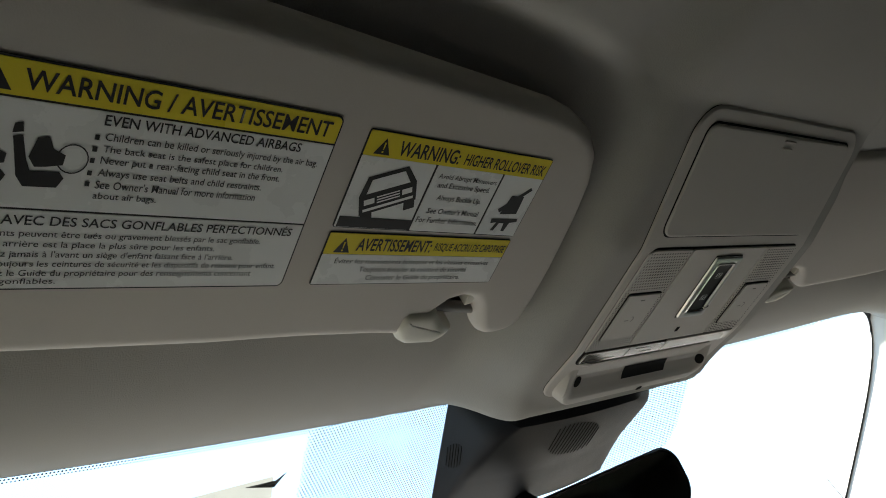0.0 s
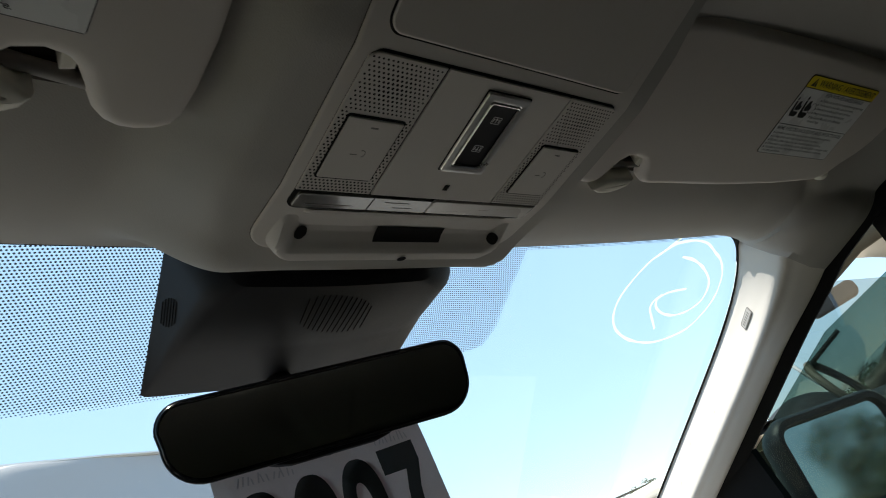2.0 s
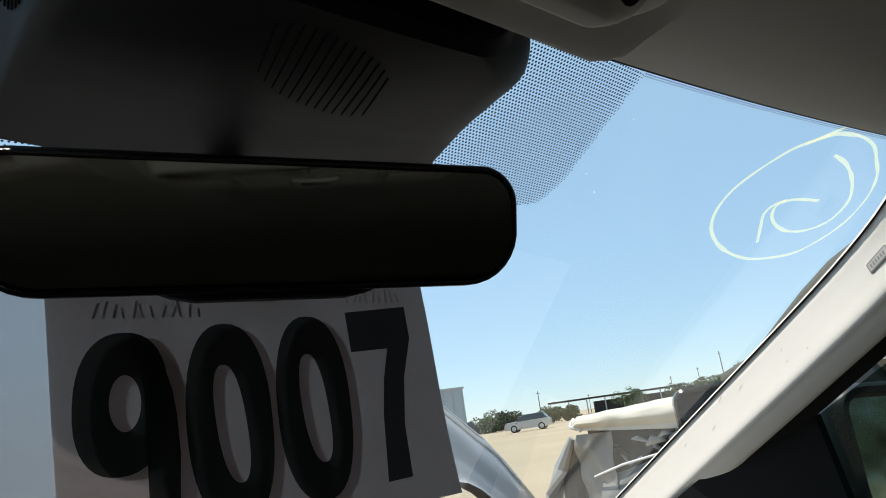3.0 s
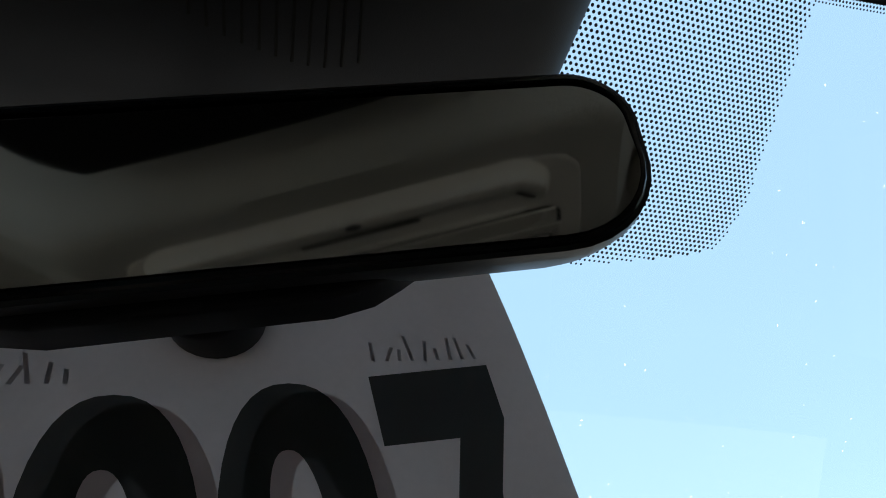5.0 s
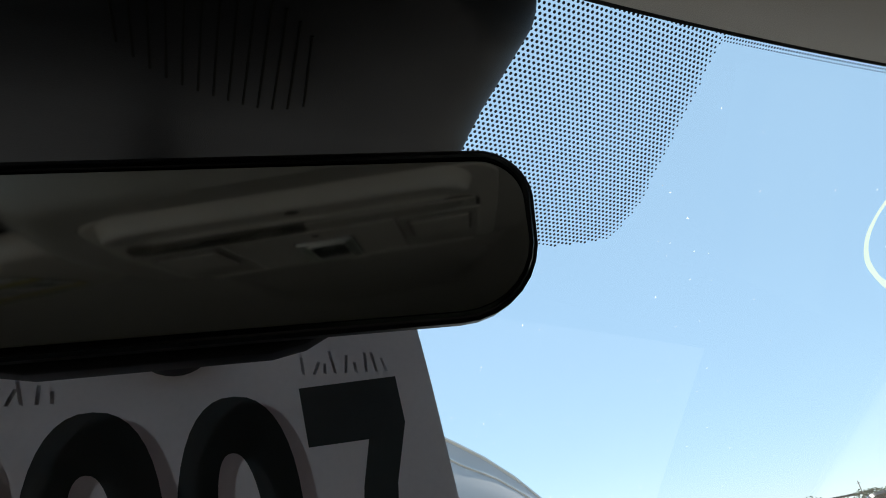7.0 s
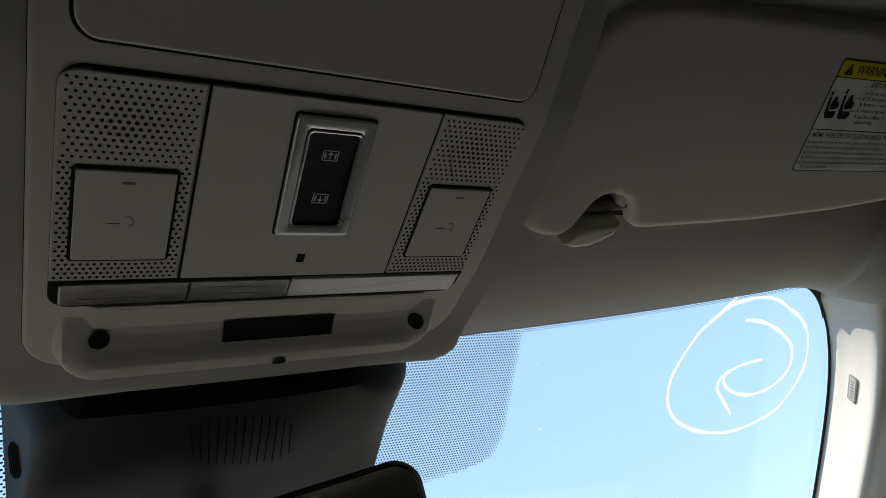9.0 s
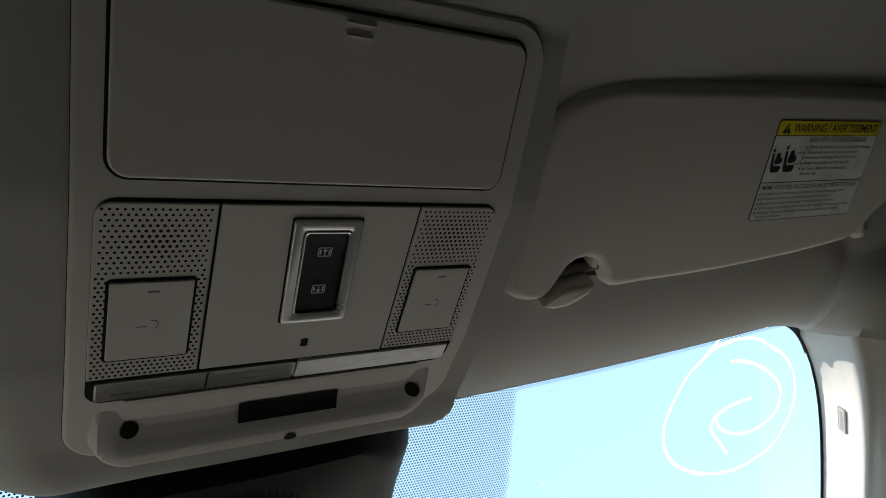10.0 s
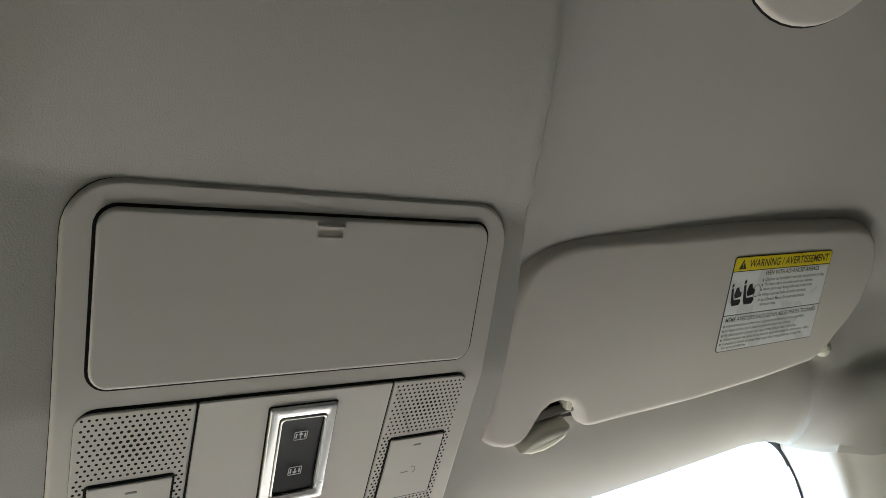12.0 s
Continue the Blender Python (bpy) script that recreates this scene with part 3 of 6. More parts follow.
def visor(root, side, face, shift):
    """face: height of the visor's underside over (x, y)."""
    base = [((x - 0.004 * smooth((0.19 - x) / 0.03)) * side, y + shift) for x, y in VISOR]
    if side < 0:
        # the driver's visor is straighter along its front edge
        base = [(x, y + (0.0085 * smooth((-x - 0.285) / 0.16) if y > -0.075 else 0.004)) for x, y in base]
    bm = bmesh.new()
    t, r = 0.019, 0.0085
    loops = []
    for i in range(13):
        a = radians(-90 + 180 * i / 12)
        o = inset(base, r * (1 - math.cos(a)))
        loops.append([(x, y, face(x, y) + (t / 2 - (t / 2) * math.sin(a))) for x, y in o])
    rings(bm, loops, True, True)
    body = part("body", bm, VINYL, root, "padded grey-beige vinyl visor body")
    # pivot at the outer front corner
    bm = bmesh.new()
    px = side * 0.515
    py = shift - 0.018
    z = face(px, py) + 0.006
    tube(bm, [(px, py, z + 0.004), (side * 0.530, py + 0.006, z + 0.007), (side * 0.552, py + 0.012, z + 0.018)], [0.006, 0.0075, 0.010], 12)
    part("pivot", bm, CLIP, root, "pale plastic pivot joint")
    return body


def triangle_mark(bm_t, bm_hole, x, y, h):
    k = h * 1.1
    bm_t.faces.new([bm_t.verts.new(p) for p in ((x, y, 0.0005), (x + k, y, 0.0005), (x + k / 2, y + h, 0.0005))])
    c = x + k / 2
    bm_hole.faces.new([bm_hole.verts.new(p) for p in ((c - 0.00022, y + h * 0.30, 0.0007), (c + 0.00022, y + h * 0.30, 0.0007),
                                                      (c + 0.00045, y + h * 0.74, 0.0007), (c - 0.00045, y + h * 0.74, 0.0007))])
    disc(bm_hole, c, y + h * 0.17, 0.0007, 0.0005, 8)


def quad(bm, x0, y0, x1, y1, h):
    bm.faces.new([bm.verts.new(p) for p in ((x0, y0, h), (x1, y0, h), (x1, y1, h), (x0, y1, h))])


def poly(bm, pts, h):
    bm.faces.new([bm.verts.new((x, y, h)) for x, y in pts])


def band_outline(w, h, r, top, bottom, n=4):
    """Rounded label outline between two depths below its top."""
    pts = []
    rt, rb = (r if top <= 0 else 0.00001), (r if bottom >= h else 0.00001)
    for cx, cy, rr, a0 in ((w - rt, -top - rt, rt, 90), (w - rb, -bottom + rb, rb, 0), (rb, -bottom + rb, rb, 270), (rt, -top - rt, rt, 180)):
        k = n if rr > 0.0001 else 0
        for i in range(k + 1):
            a = radians(a0 - (90 * i / n if k else 45))
            pts.append((cx + rr * math.cos(a), cy + rr * math.sin(a)))
    return pts[::-1]


def lines(root, m, texts, w, h, material=None):
    for body, x0, x1, v, size, bold in texts:
        me = letters(body, x0 * w, -(v + size) * h, (x1 - x0) * w, size * h, bold)
        o = mesh_part("lettering", mesh_warp(me, lambda p: m @ Vector((p.x, p.y, 0.0006))), material or INK, root)


def airbag_label(root, m, w=0.1207, h=0.0797):
    back = part("label_border", warp(slab(band_outline(w, h, 0.003, 0, h), -0.0002, 0.0002, 0.0001, 1), lambda p: m @ p), INK, root, "black border of the label")
    b = 0.0007
    head, line = 0.155 * h, 0.612 * h

    def sheet(name, top, bottom, material, lab):
        o = [(x, y) for x, y in band_outline(w, h, 0.003, top, bottom)]
        o = inset(o, b)
        part(name, warp(slab(o, 0.0, 0.0004, 0.0001, 1), lambda p: m @ p), material, back, lab)
    sheet("header_band", 0, head, LABEL_YELLOW, "yellow warning header")
    sheet("english_panel", head - b, line, LABEL_WHITE, "glossy white label panel")
    sheet("french_panel", line - b, h, LABEL_WHITE, "glossy white label panel")
    t, e = bmesh.new(), bmesh.new()
    triangle_mark(t, e, 0.045 * w, -0.128 * h, 0.10 * h)
    part("warning_triangle", warp(t, lambda p: m @ p), INK, back)
    part("exclamation_mark", warp(e, lambda p: m @ p), LABEL_YELLOW, back)
    T = [("WARNING / AVERTISSEMENT", 0.140, 0.965, 0.036, 0.080, 0.012),
         ("EVEN WITH ADVANCED AIRBAGS", 0.325, 0.885, 0.166, 0.046, 0.010),
         ("Children can be killed or seriously injured by the air bag.", 0.335, 0.960, 0.242, 0.044, 0.004),
         ("The back seat is the safest place for children.", 0.335, 0.850, 0.296, 0.040, 0.004),
         ("Never put a rear-facing child seat in the front.", 0.335, 0.850, 0.344, 0.044, 0.004),
         ("Always use seat belts and child restraints.", 0.335, 0.800, 0.400, 0.044, 0.004),
         ("See Owner's Manual for more information", 0.335, 0.79, 0.453, 0.038, 0.004),
         ("about air bags.", 0.335, 0.50, 0.508, 0.040, 0.004),
         ("M\u00caME AVEC DES SACS GONFLABLES PERFECTIONN\u00c9S", 0.030, 0.960, 0.622, 0.056, 0.008),
         ("Les enfants peuvent \u00eatre tu\u00e9s ou gravement bless\u00e9s par le sac gonflable.", 0.050, 0.86, 0.702, 0.040, 0.003),
         ("Le si\u00e8ge arri\u00e8re est la place la plus s\u00fbre pour les enfants.", 0.050, 0.715, 0.751, 0.040, 0.003),
         ("Ne placez jamais \u00e0 l'avant un si\u00e8ge d'enfant faisant face \u00e0 l'arri\u00e8re.", 0.050, 0.785, 0.799, 0.042, 0.003),
         ("Utilisez toujours les ceintures de s\u00e9curit\u00e9 et les dispositifs de retenue pour enfant.", 0.050, 0.945, 0.848, 0.040, 0.003),
         ("Consultez le Guide du propri\u00e9taire pour des renseignements concernant", 0.050, 0.865, 0.894, 0.042, 0.003),
         ("les sacs gonflables.", 0.050, 0.29, 0.938, 0.036, 0.003)]
    lines(back, m, T, w, h)
    for x, v in [(0.310, q) for q in (0.264, 0.316, 0.366, 0.422, 0.472)] + [(0.023, q) for q in (0.722, 0.771, 0.820, 0.868, 0.914)]:
        bm = bmesh.new()
        quad(bm, x * w, -(v + 0.012) * h, (x + 0.011) * w, -(v - 0.010) * h, 0.0006)
        part("bullet_square", warp(bm, lambda p: m @ p), INK, back)
    # plain seat shapes and the round air bag
    bm = bmesh.new()
    for x, k in ((0.022, 1.0), (0.135, 1.12)):
        P = lambda a, c: ((x + a * k * 0.115) * w, -(0.510 - c * k * 0.195) * h)
        poly(bm, [P(0.0, 0.96), P(0.16, 1.0), P(0.27, 0.55), P(0.36, 0.34), P(0.86, 0.36), P(0.96, 0.24), P(0.86, 0.04), P(0.28, 0.02), P(0.14, 0.22)], 0.0006)
        poly(bm, [P(-0.02, 1.02), P(0.16, 1.06), P(0.13, 1.24), P(0.0, 1.20)], 0.00062)
        poly(bm, [P(0.30, 0.60), P(0.40, 0.98), P(0.60, 1.02), P(0.70, 0.80), P(0.92, 0.70), P(0.90, 0.50), P(0.62, 0.44), P(0.42, 0.42)], 0.00061)
    part("seat_pictogram", warp(bm, lambda p: m @ p), INK, back, "black seat pictogram")
    bm = bmesh.new()
    k = 20
    ring = [[(0.270 * w + r * math.cos(2 * math.pi * i / k), -0.37 * h + r * 1.15 * math.sin(2 * math.pi * i / k), 0.00065) for i in range(k)] for r in (0.0045, 0.0041)]
    rings(bm, ring, False)
    part("airbag_ring", warp(bm, lambda p: m @ p), INK, back)
    return back


def rollover_label(root, m, w=0.1132, h=0.0766):
    out = []
    for nm, top, bottom in (("english", 0.0, 0.605 * h), ("french", 0.632 * h, h)):
        hh = bottom - top
        mm = m @ Matrix.Translation((0, -top, 0))
        back = part("label_border", warp(slab(band_outline(w, hh, 0.0015, 0, hh), -0.0002, 0.0002, 0.0001, 1), lambda p: mm @ p), INK, root, "black border of the label")
        out.append((back, mm, hh))
    (a, ma, ha), (b, mb, hb) = out
    bw = 0.0006

    def sheet(parent, mm, hh, x0, x1, top, bottom, material, lab):
        o = rrect((x1 - x0) * w - 2 * bw, (bottom - top) * hh - bw * 1.6, 0.0005, 3, (x0 + x1) / 2 * w, -(top + bottom) / 2 * hh)
        part("panel", warp(slab(o, 0.0, 0.0004, 0.0001, 1), lambda p: mm @ p), material, parent, lab)
    sheet(a, ma, ha, 0, 1, 0, 0.26, LABEL_YELLOW, "yellow warning header")
    sheet(a, ma, ha, 0, 0.360, 0.24, 1.0, LABEL_WHITE, "white picture field")
    sheet(a, ma, ha, 0.360, 0.740, 0.24, 1.0, LABEL_WHITE, "white text field")
    sheet(a, ma, ha, 0.740, 1.0, 0.24, 1.0, LABEL_WHITE, "white picture field")
    sheet(b, mb, hb, 0, 1, 0, 0.42, LABEL_YELLOW, "yellow warning header")
    sheet(b, mb, hb, 0, 1, 0.39, 1.0, LABEL_WHITE, "white text field")
    for par, mm, hh, v, s in ((a, ma, ha, 0.225, 0.16), (b, mb, hb, 0.37, 0.27)):
        t, e = bmesh.new(), bmesh.new()
        triangle_mark(t, e, 0.045 * w, -v * hh, s * hh)
        part("warning_triangle", warp(t, lambda p: mm @ p), INK, par)
        part("exclamation_mark", warp(e, lambda p: mm @ p), LABEL_YELLOW, par)
    lines(a, ma, [("WARNING:", 0.150, 0.455, 0.065, 0.15, 0.016), ("HIGHER ROLLOVER RISK", 0.485, 0.975, 0.085, 0.125, 0.012),
                  ("Avoid Abrupt Maneuvers", 0.39, 0.72, 0.33, 0.07, 0.002), ("and Excessive Speed.", 0.405, 0.70, 0.42, 0.08, 0.004),
                  ("Always Buckle Up.", 0.43, 0.68, 0.56, 0.08, 0.002), ("See Owner's Manual", 0.41, 0.70, 0.71, 0.065, 0.004),
                  ("For Further Information.", 0.375, 0.72, 0.82, 0.065, 0.004)], w, ha)
    lines(b, mb, [("AVERTISSEMENT:", 0.145, 0.525, 0.09, 0.24, 0.016), ("RISQUE ACCRU DE CAPOTAGE", 0.545, 0.98, 0.13, 0.19, 0.010),
                  ("\u00c9viter les manoeuvres brusques et les vitesses excessives", 0.07, 0.92, 0.46, 0.14, 0.004),
                  ("Toujours boucler sa ceinture de s\u00e9curit\u00e9", 0.20, 0.80, 0.635, 0.13, 0.004),
                  ("Consulter le Guide du propri\u00e9taire.", 0.25, 0.78, 0.80, 0.13, 0.004)], w, hb)
    # tipping car over a dark slope
    bm = bmesh.new()
    quad(bm, 0.012 * w, -0.985 * ha, 0.355 * w, -0.87 * ha, 0.0005)
    R = Matrix.Rotation(radians(22), 4, 'Z')
    C = Vector((0.185 * w, -0.60 * ha, 0))

    def q(pts, h):
        poly(bm if h < 0.0006 else bw2, [(C + R @ Vector((px * w, py * ha, 0)))[:2] for px, py in pts], h)
    bw2 = bmesh.new()
    q(((-0.125, -0.16), (0.125, -0.16), (0.125, 0.05), (0.085, 0.24), (-0.085, 0.24), (-0.125, 0.05)), 0.00055)
    q(((-0.12, -0.25), (-0.07, -0.25), (-0.07, -0.15), (-0.12, -0.15)), 0.00055)
    q(((0.07, -0.25), (0.12, -0.25), (0.12, -0.15), (0.07, -0.15)), 0.00055)
    q(((-0.095, 0.06), (0.095, 0.06), (0.07, 0.20), (-0.07, 0.20)), 0.0007)
    q(((-0.105, -0.06), (-0.06, -0.06), (-0.06, 0.0), (-0.105, 0.0)), 0.0007)
    q(((0.06, -0.06), (0.105, -0.06), (0.105, 0.0), (0.06, 0.0)), 0.0007)
    for i in range(3):
        q(((-0.05, -0.07 + 0.03 * i), (0.05, -0.07 + 0.03 * i), (0.05, -0.055 + 0.03 * i), (-0.05, -0.055 + 0.03 * i)), 0.0007)
    q(((-0.11, -0.13), (0.11, -0.13), (0.11, -0.10), (-0.11, -0.10)), 0.0007)
    part("tipping_car_pictogram", warp(bm, lambda p: ma @ p), INK, a)
    part("pictogram_gap", warp(bw2, lambda p: ma @ p), LABEL_WHITE, a)
    # plain belt symbol
    bm = bmesh.new()
    poly(bm, [(0.85 * w, -0.48 * ha), (0.93 * w, -0.48 * ha), (0.935 * w, -0.70 * ha), (0.83 * w, -0.72 * ha)], 0.00055)
    poly(bm, [(0.945 * w, -0.36 * ha), (0.96 * w, -0.39 * ha), (0.82 * w, -0.70 * ha), (0.805 * w, -0.66 * ha)], 0.0006)
    poly(bm, [(0.795 * w, -0.78 * ha), (0.96 * w, -0.76 * ha), (0.965 * w, -0.80 * ha), (0.92 * w, -0.82 * ha), (0.91 * w, -0.93 * ha), (0.89 * w, -0.93 * ha),
              (0.885 * w, -0.83 * ha), (0.855 * w, -0.83 * ha), (0.84 * w, -0.93 * ha), (0.82 * w, -0.93 * ha), (0.835 * w, -0.82 * ha), (0.80 * w, -0.84 * ha)], 0.00057)
    part("belt_pictogram", warp(bm, lambda p: ma @ p), INK, a)


def face_plane(point, normal):
    p, n = Vector(point), Vector(normal)
    return lambda x, y: p.z - (n.x * (x - p.x) + n.y * (y - p.y)) / n.z


LEFT_FACE = face_plane((-0.3188, -0.0613, 1.5202), (-0.0466, 0.1805, 0.9825))
RIGHT_FACE = face_plane((0.4126, -0.0647, 1.5314), (0.0872, 0.2492, 0.9645))


def label_matrix(face, x, y, ux, uy):
    """A label whose upper left corner is at (x, y) on a visor, with its top edge along (ux, uy)."""
    o = Vector((x, y, face(x, y)))
    right = Vector((x + ux, y + uy, face(x + ux, y + uy))) - o
    up = o - Vector((x - uy, y + ux, face(x - uy, y + ux)))
    m = frame_of(o, right, up)
    return m @ Matrix.Translation((0, 0, 0.0003))


left_visor = thing("sun_visor", "grey-beige driver sun visor folded up, with two yellow-headed warning labels", "sun visor", "sun visors")
visor(left_visor, -1, LEFT_FACE, -0.0165)
airbag_label(left_visor, label_matrix(LEFT_FACE, -0.4403, -0.1124, 1.0, 0.095))
rollover_label(left_visor, label_matrix(LEFT_FACE, -0.3075, -0.0972, 1.0, 0.092))
right_visor = thing("sun_visor", "grey-beige passenger sun visor folded up, with one small warning label", "sun visor", "sun visors")
visor(right_visor, 1, RIGHT_FACE, 0.0)
airbag_label(right_visor, label_matrix(RIGHT_FACE, 0.3490, -0.0970, 1.0, -0.115))


def visor_clip(side, face, shift, hook, tongue):
    """Hook under the header that holds the inner end of a visor."""
    root = thing("visor_clip", "pale plastic hook holding the inner end of a visor", "visor clip", "visor clips")

    def plate(pts, h0, h1, bevel):
        bm = slab([(side * x, y + shift) for x, y in pts], h0, h1, bevel, 3)
        return warp(bm, lambda p: Vector((p.x, p.y, face(p.x, p.y) - p.z)))
    part("recess", plate([(0.188, 0.012), (0.238, 0.012), (0.240, 0.036), (0.188, 0.040)], -0.022, -0.0135, 0.001), mat("recess_brown", (0.05, 0.042, 0.035), 0.8, vary=0.2, bump=0, spec=0.1),
         root, "dark recess behind the cut-out")
    bm = bmesh.new()
    P = lambda x, y, d: Vector((side * x, y + shift, face(side * x, y + shift) + d))
    tube(bm, [P(0.190, 0.0335, 0.010), P(0.236, 0.0245, 0.010)], 0.0036, 12)
    part("pin", bm, mat("pin_grey", (0.22, 0.20, 0.18), 0.6, vary=0.1, bump=0), root, "grey pin inside the cut-out")
    part("hook", plate(hook, -0.024, 0.0022, 0.0050 if side < 0 else 0.0032), CLIP, root, "pale hook block")
    part("tongue", plate([(tongue - 0.0035, 0.013), (tongue + 0.0035, 0.013), (tongue + 0.0030, 0.0245), (tongue - 0.0025, 0.0235)], -0.014, -0.004, 0.001), CLIP, root)
    return root


visor_clip(-1, LEFT_FACE, -0.0165, [(0.2525, 0.0225), (0.2490, 0.0192), (0.2300, 0.0207), (0.2235, 0.0290), (0.2135, 0.0345), (0.2180, 0.0405), (0.2260, 0.0440), (0.2440, 0.0415), (0.2500, 0.0380), (0.2535, 0.0300)], 0.2035)
visor_clip(1, RIGHT_FACE, 0.0, [(0.1850, 0.0500), (0.1950, 0.0390), (0.2060, 0.0350), (0.2243, 0.0325), (0.2215, 0.0405), (0.2138, 0.0458), (0.2052, 0.0500), (0.1940, 0.0520)], 0.2235)

# ---- overhead console ----
console = thing("overhead_console", "grey-beige plastic overhead console with glasses box, map lights and switch", "overhead console")
FRAME = rrect(0.2065, 0.230, 0.020, 8, 0.0, -0.0165)
bm = bmesh.new()
rings(bm, [[(x, y, -0.012) for x, y in FRAME], [(x, y, 0.0005) for x, y in FRAME], [(x, y, 0.0016) for x, y in inset(FRAME, 0.0005)],
           [(x, y, 0.0022) for x, y in inset(FRAME, 0.0014)], [(x, y, 0.0022) for x, y in inset(FRAME, 0.0022)]], True)
part("frame", con(bm), PLASTIC, console, "moulded surround")
bm = bmesh.new()
rings(bm, [[(x, y, h) for x, y in inset(FRAME, d)] for d, h in ((-0.0001, -0.004), (-0.0001, 0.0008), (0.0006, 0.0008))], False)
part("surround_gap", con(bm), SEAM, console, "dark joint round the console")


def con_slab(name, outline, h0, h1, material, parent, label="", bevel=0.0006, seg=2):
    return part(name, con(slab(outline, h0, h1, bevel, seg)), material, parent, label)


LID = rrect(0.1812, 0.0690, 0.0075, 6, -0.0008, -0.0872)
con_slab("lid_gap", inset(LID, -0.0013), 0.0, 0.0024, SEAM, console, "dark joint round the lid", 0.0001, 1)
lid = con_slab("glasses_box_lid", LID, 0.0, 0.0040, PLASTIC, console, "closed glasses-holder lid", 0.0011, 3)
for y, w in ((-0.1186, 0.0136), (-0.1138, 0.0118)):
    con_slab("grip_ridge", rrect(w, 0.0011, 0.0004, 2, 0.0012, y), 0.003, 0.0052, PLASTIC, lid, "", 0.0004, 2)

PANEL = rrect(0.1860, 0.1015, 0.0070, 6, -0.0012, 0.0072)
con_slab("panel_gap", inset(PANEL, -0.0011), 0.0, 0.0024, SEAM, console, "dark joint round the control panel", 0.0001, 1)


def holes(name, parent, spots):
    bm = bmesh.new()
    for x, y, r in spots:
        disc(bm, x, y, 0.0034, r, 7, turn=random.random())
    o = part(name, con(bm, ()), SEAM, parent, "small round perforations", smooth=False)
    tagged(o, kind="stuff")


def grille(side):
    cx = side * 0.0711 - 0.0012
    x0, x1 = cx - 0.0229, cx + 0.0229
    y0, y1 = -0.0432, 0.0428
    r = 0.0060
    pts = []
    corners = ((x1, y1, 0), (x0, y1, 0), (x0, y0, r if side < 0 else 0), (x1, y0, r if side > 0 else 0))
    for (px, py, rr), a0 in zip(corners, (0, 90, 180, 270)):
        rr = max(rr, 0.0004)
        sx, sy = (1, 1, -1, -1)[a0 // 90] if a0 in (0,) else (-1 if a0 in (90, 180) else 1), 1 if a0 in (0, 90) else -1
        for i in range(6):
            a = radians(a0 + 18 * i)
            pts.append((px - sx * rr + rr * math.cos(a), py - sy * rr + rr * math.sin(a)))
    g = con_slab("speaker_grille", pts, 0.0, 0.0033, PLASTIC, console, "perforated speaker and microphone grille", 0.0005, 2)
    spots = []
    row, y = 0, y0 + 0.0026
    while y < -0.0100:
        x = x0 + 0.0026 + (0.00135 if row % 2 else 0)
        while x < x1 - 0.0020:
            d = math.hypot((x - cx) / 0.012, (y + 0.026) / 0.010)
            if not (math.hypot(max(0, abs(x - cx) - 0.017), max(0, y0 + r - y)) > r - 0.001):
                spots.append((x, y, 0.00062 + 0.00022 * math.exp(-d * d)))
            x += 0.0027
        y += 0.0024
        row += 1
    row = 0
    while y < y1 - 0.0015:
        x = x0 + 0.0017 + (0.0012 if row % 2 else 0)
        while x < x1 - 0.0012:
            if abs(x - (cx + 0.0002)) > 0.0178 or y > 0.0335:
                spots.append((x, y, 0.00066))
            x += 0.0024
        y += 0.0021
        row += 1
    holes("perforation", g, spots)
    B = rrect(0.0330, 0.0395, 0.0008, 3, cx + 0.0002, 0.0120)
    con_slab("light_button_gap", inset(B, -0.0012), 0.001, 0.0037, SEAM, console, "dark joint round the light button", 0.0001, 1)
    b = con_slab("map_light_button", B, 0.001, 0.0046, PLASTIC, console, "square touch map-light button", 0.0005, 2)
    con_slab("position_mark", rrect(0.0046, 0.0010, 0.0003, 2, cx + 0.0006, -0.0030), 0.004, 0.0048, FAINT, b, "", 0.0001, 1)
    bm = bmesh.new()
    ox, oy = cx - 0.001, 0.0135
    tube(bm, [(ox - 0.0042, oy + 0.0012, 0.0046), (ox, oy + 0.0010, 0.0046)], 0.00022, 5)
    tube(bm, [(ox + 0.0026 + 0.002 * math.cos(a), oy + 0.0002 + 0.0022 * math.sin(a), 0.0046) for a in [radians(-120 + 24 * i) for i in range(9)]], 0.00022, 5)
    part("lamp_symbol", con(bm, ()), FAINT, b)


grille(-1)
grille(1)
centre = con_slab("control_panel", rrect(0.0940, 0.0860, 0.0004, 2, -0.0012, -0.0002), 0.0, 0.0034, PLASTIC, console, "plain centre panel", 0.0003, 2)

# roof blind switch
SW = lambda d: [(x + 0.0012 * (y + 0.009) / 0.028, y) for x, y in rrect(0.0330 - 2 * d, 0.0555 - 2 * d, 0.0012 if d < 0.003 else 0.0018, 3, 0.0012, -0.0088)]
con_slab("switch_gap", SW(-0.0008), 0.002, 0.0036, SEAM, console, "dark joint round the switch", 0.0001, 1)
bm = bmesh.new()
rings(bm, [[(x, y, h) for x, y in SW(d)] for d, h in ((0.0, 0.002), (0.0, 0.0046), (0.0004, 0.0052), (0.0040, 0.0056), (0.0046, 0.0052), (0.0050, 0.0030))], False)
bezel = part("switch_bezel", con(bm), CHROME, console, "satin chrome switch surround")
bm = bmesh.new()
rings(bm, [[(x, y, h) for x, y in SW(d)] for d, h in ((0.0049, 0.0050), (0.0053, 0.0060), (0.0058, 0.0058), (0.0060, 0.0046))], False)
part("inner_ring", con(bm), CHROME, bezel, "bright chrome inner ring")
rocker = slab(SW(0.0058), 0.002, 0.0048, 0.0006, 2)
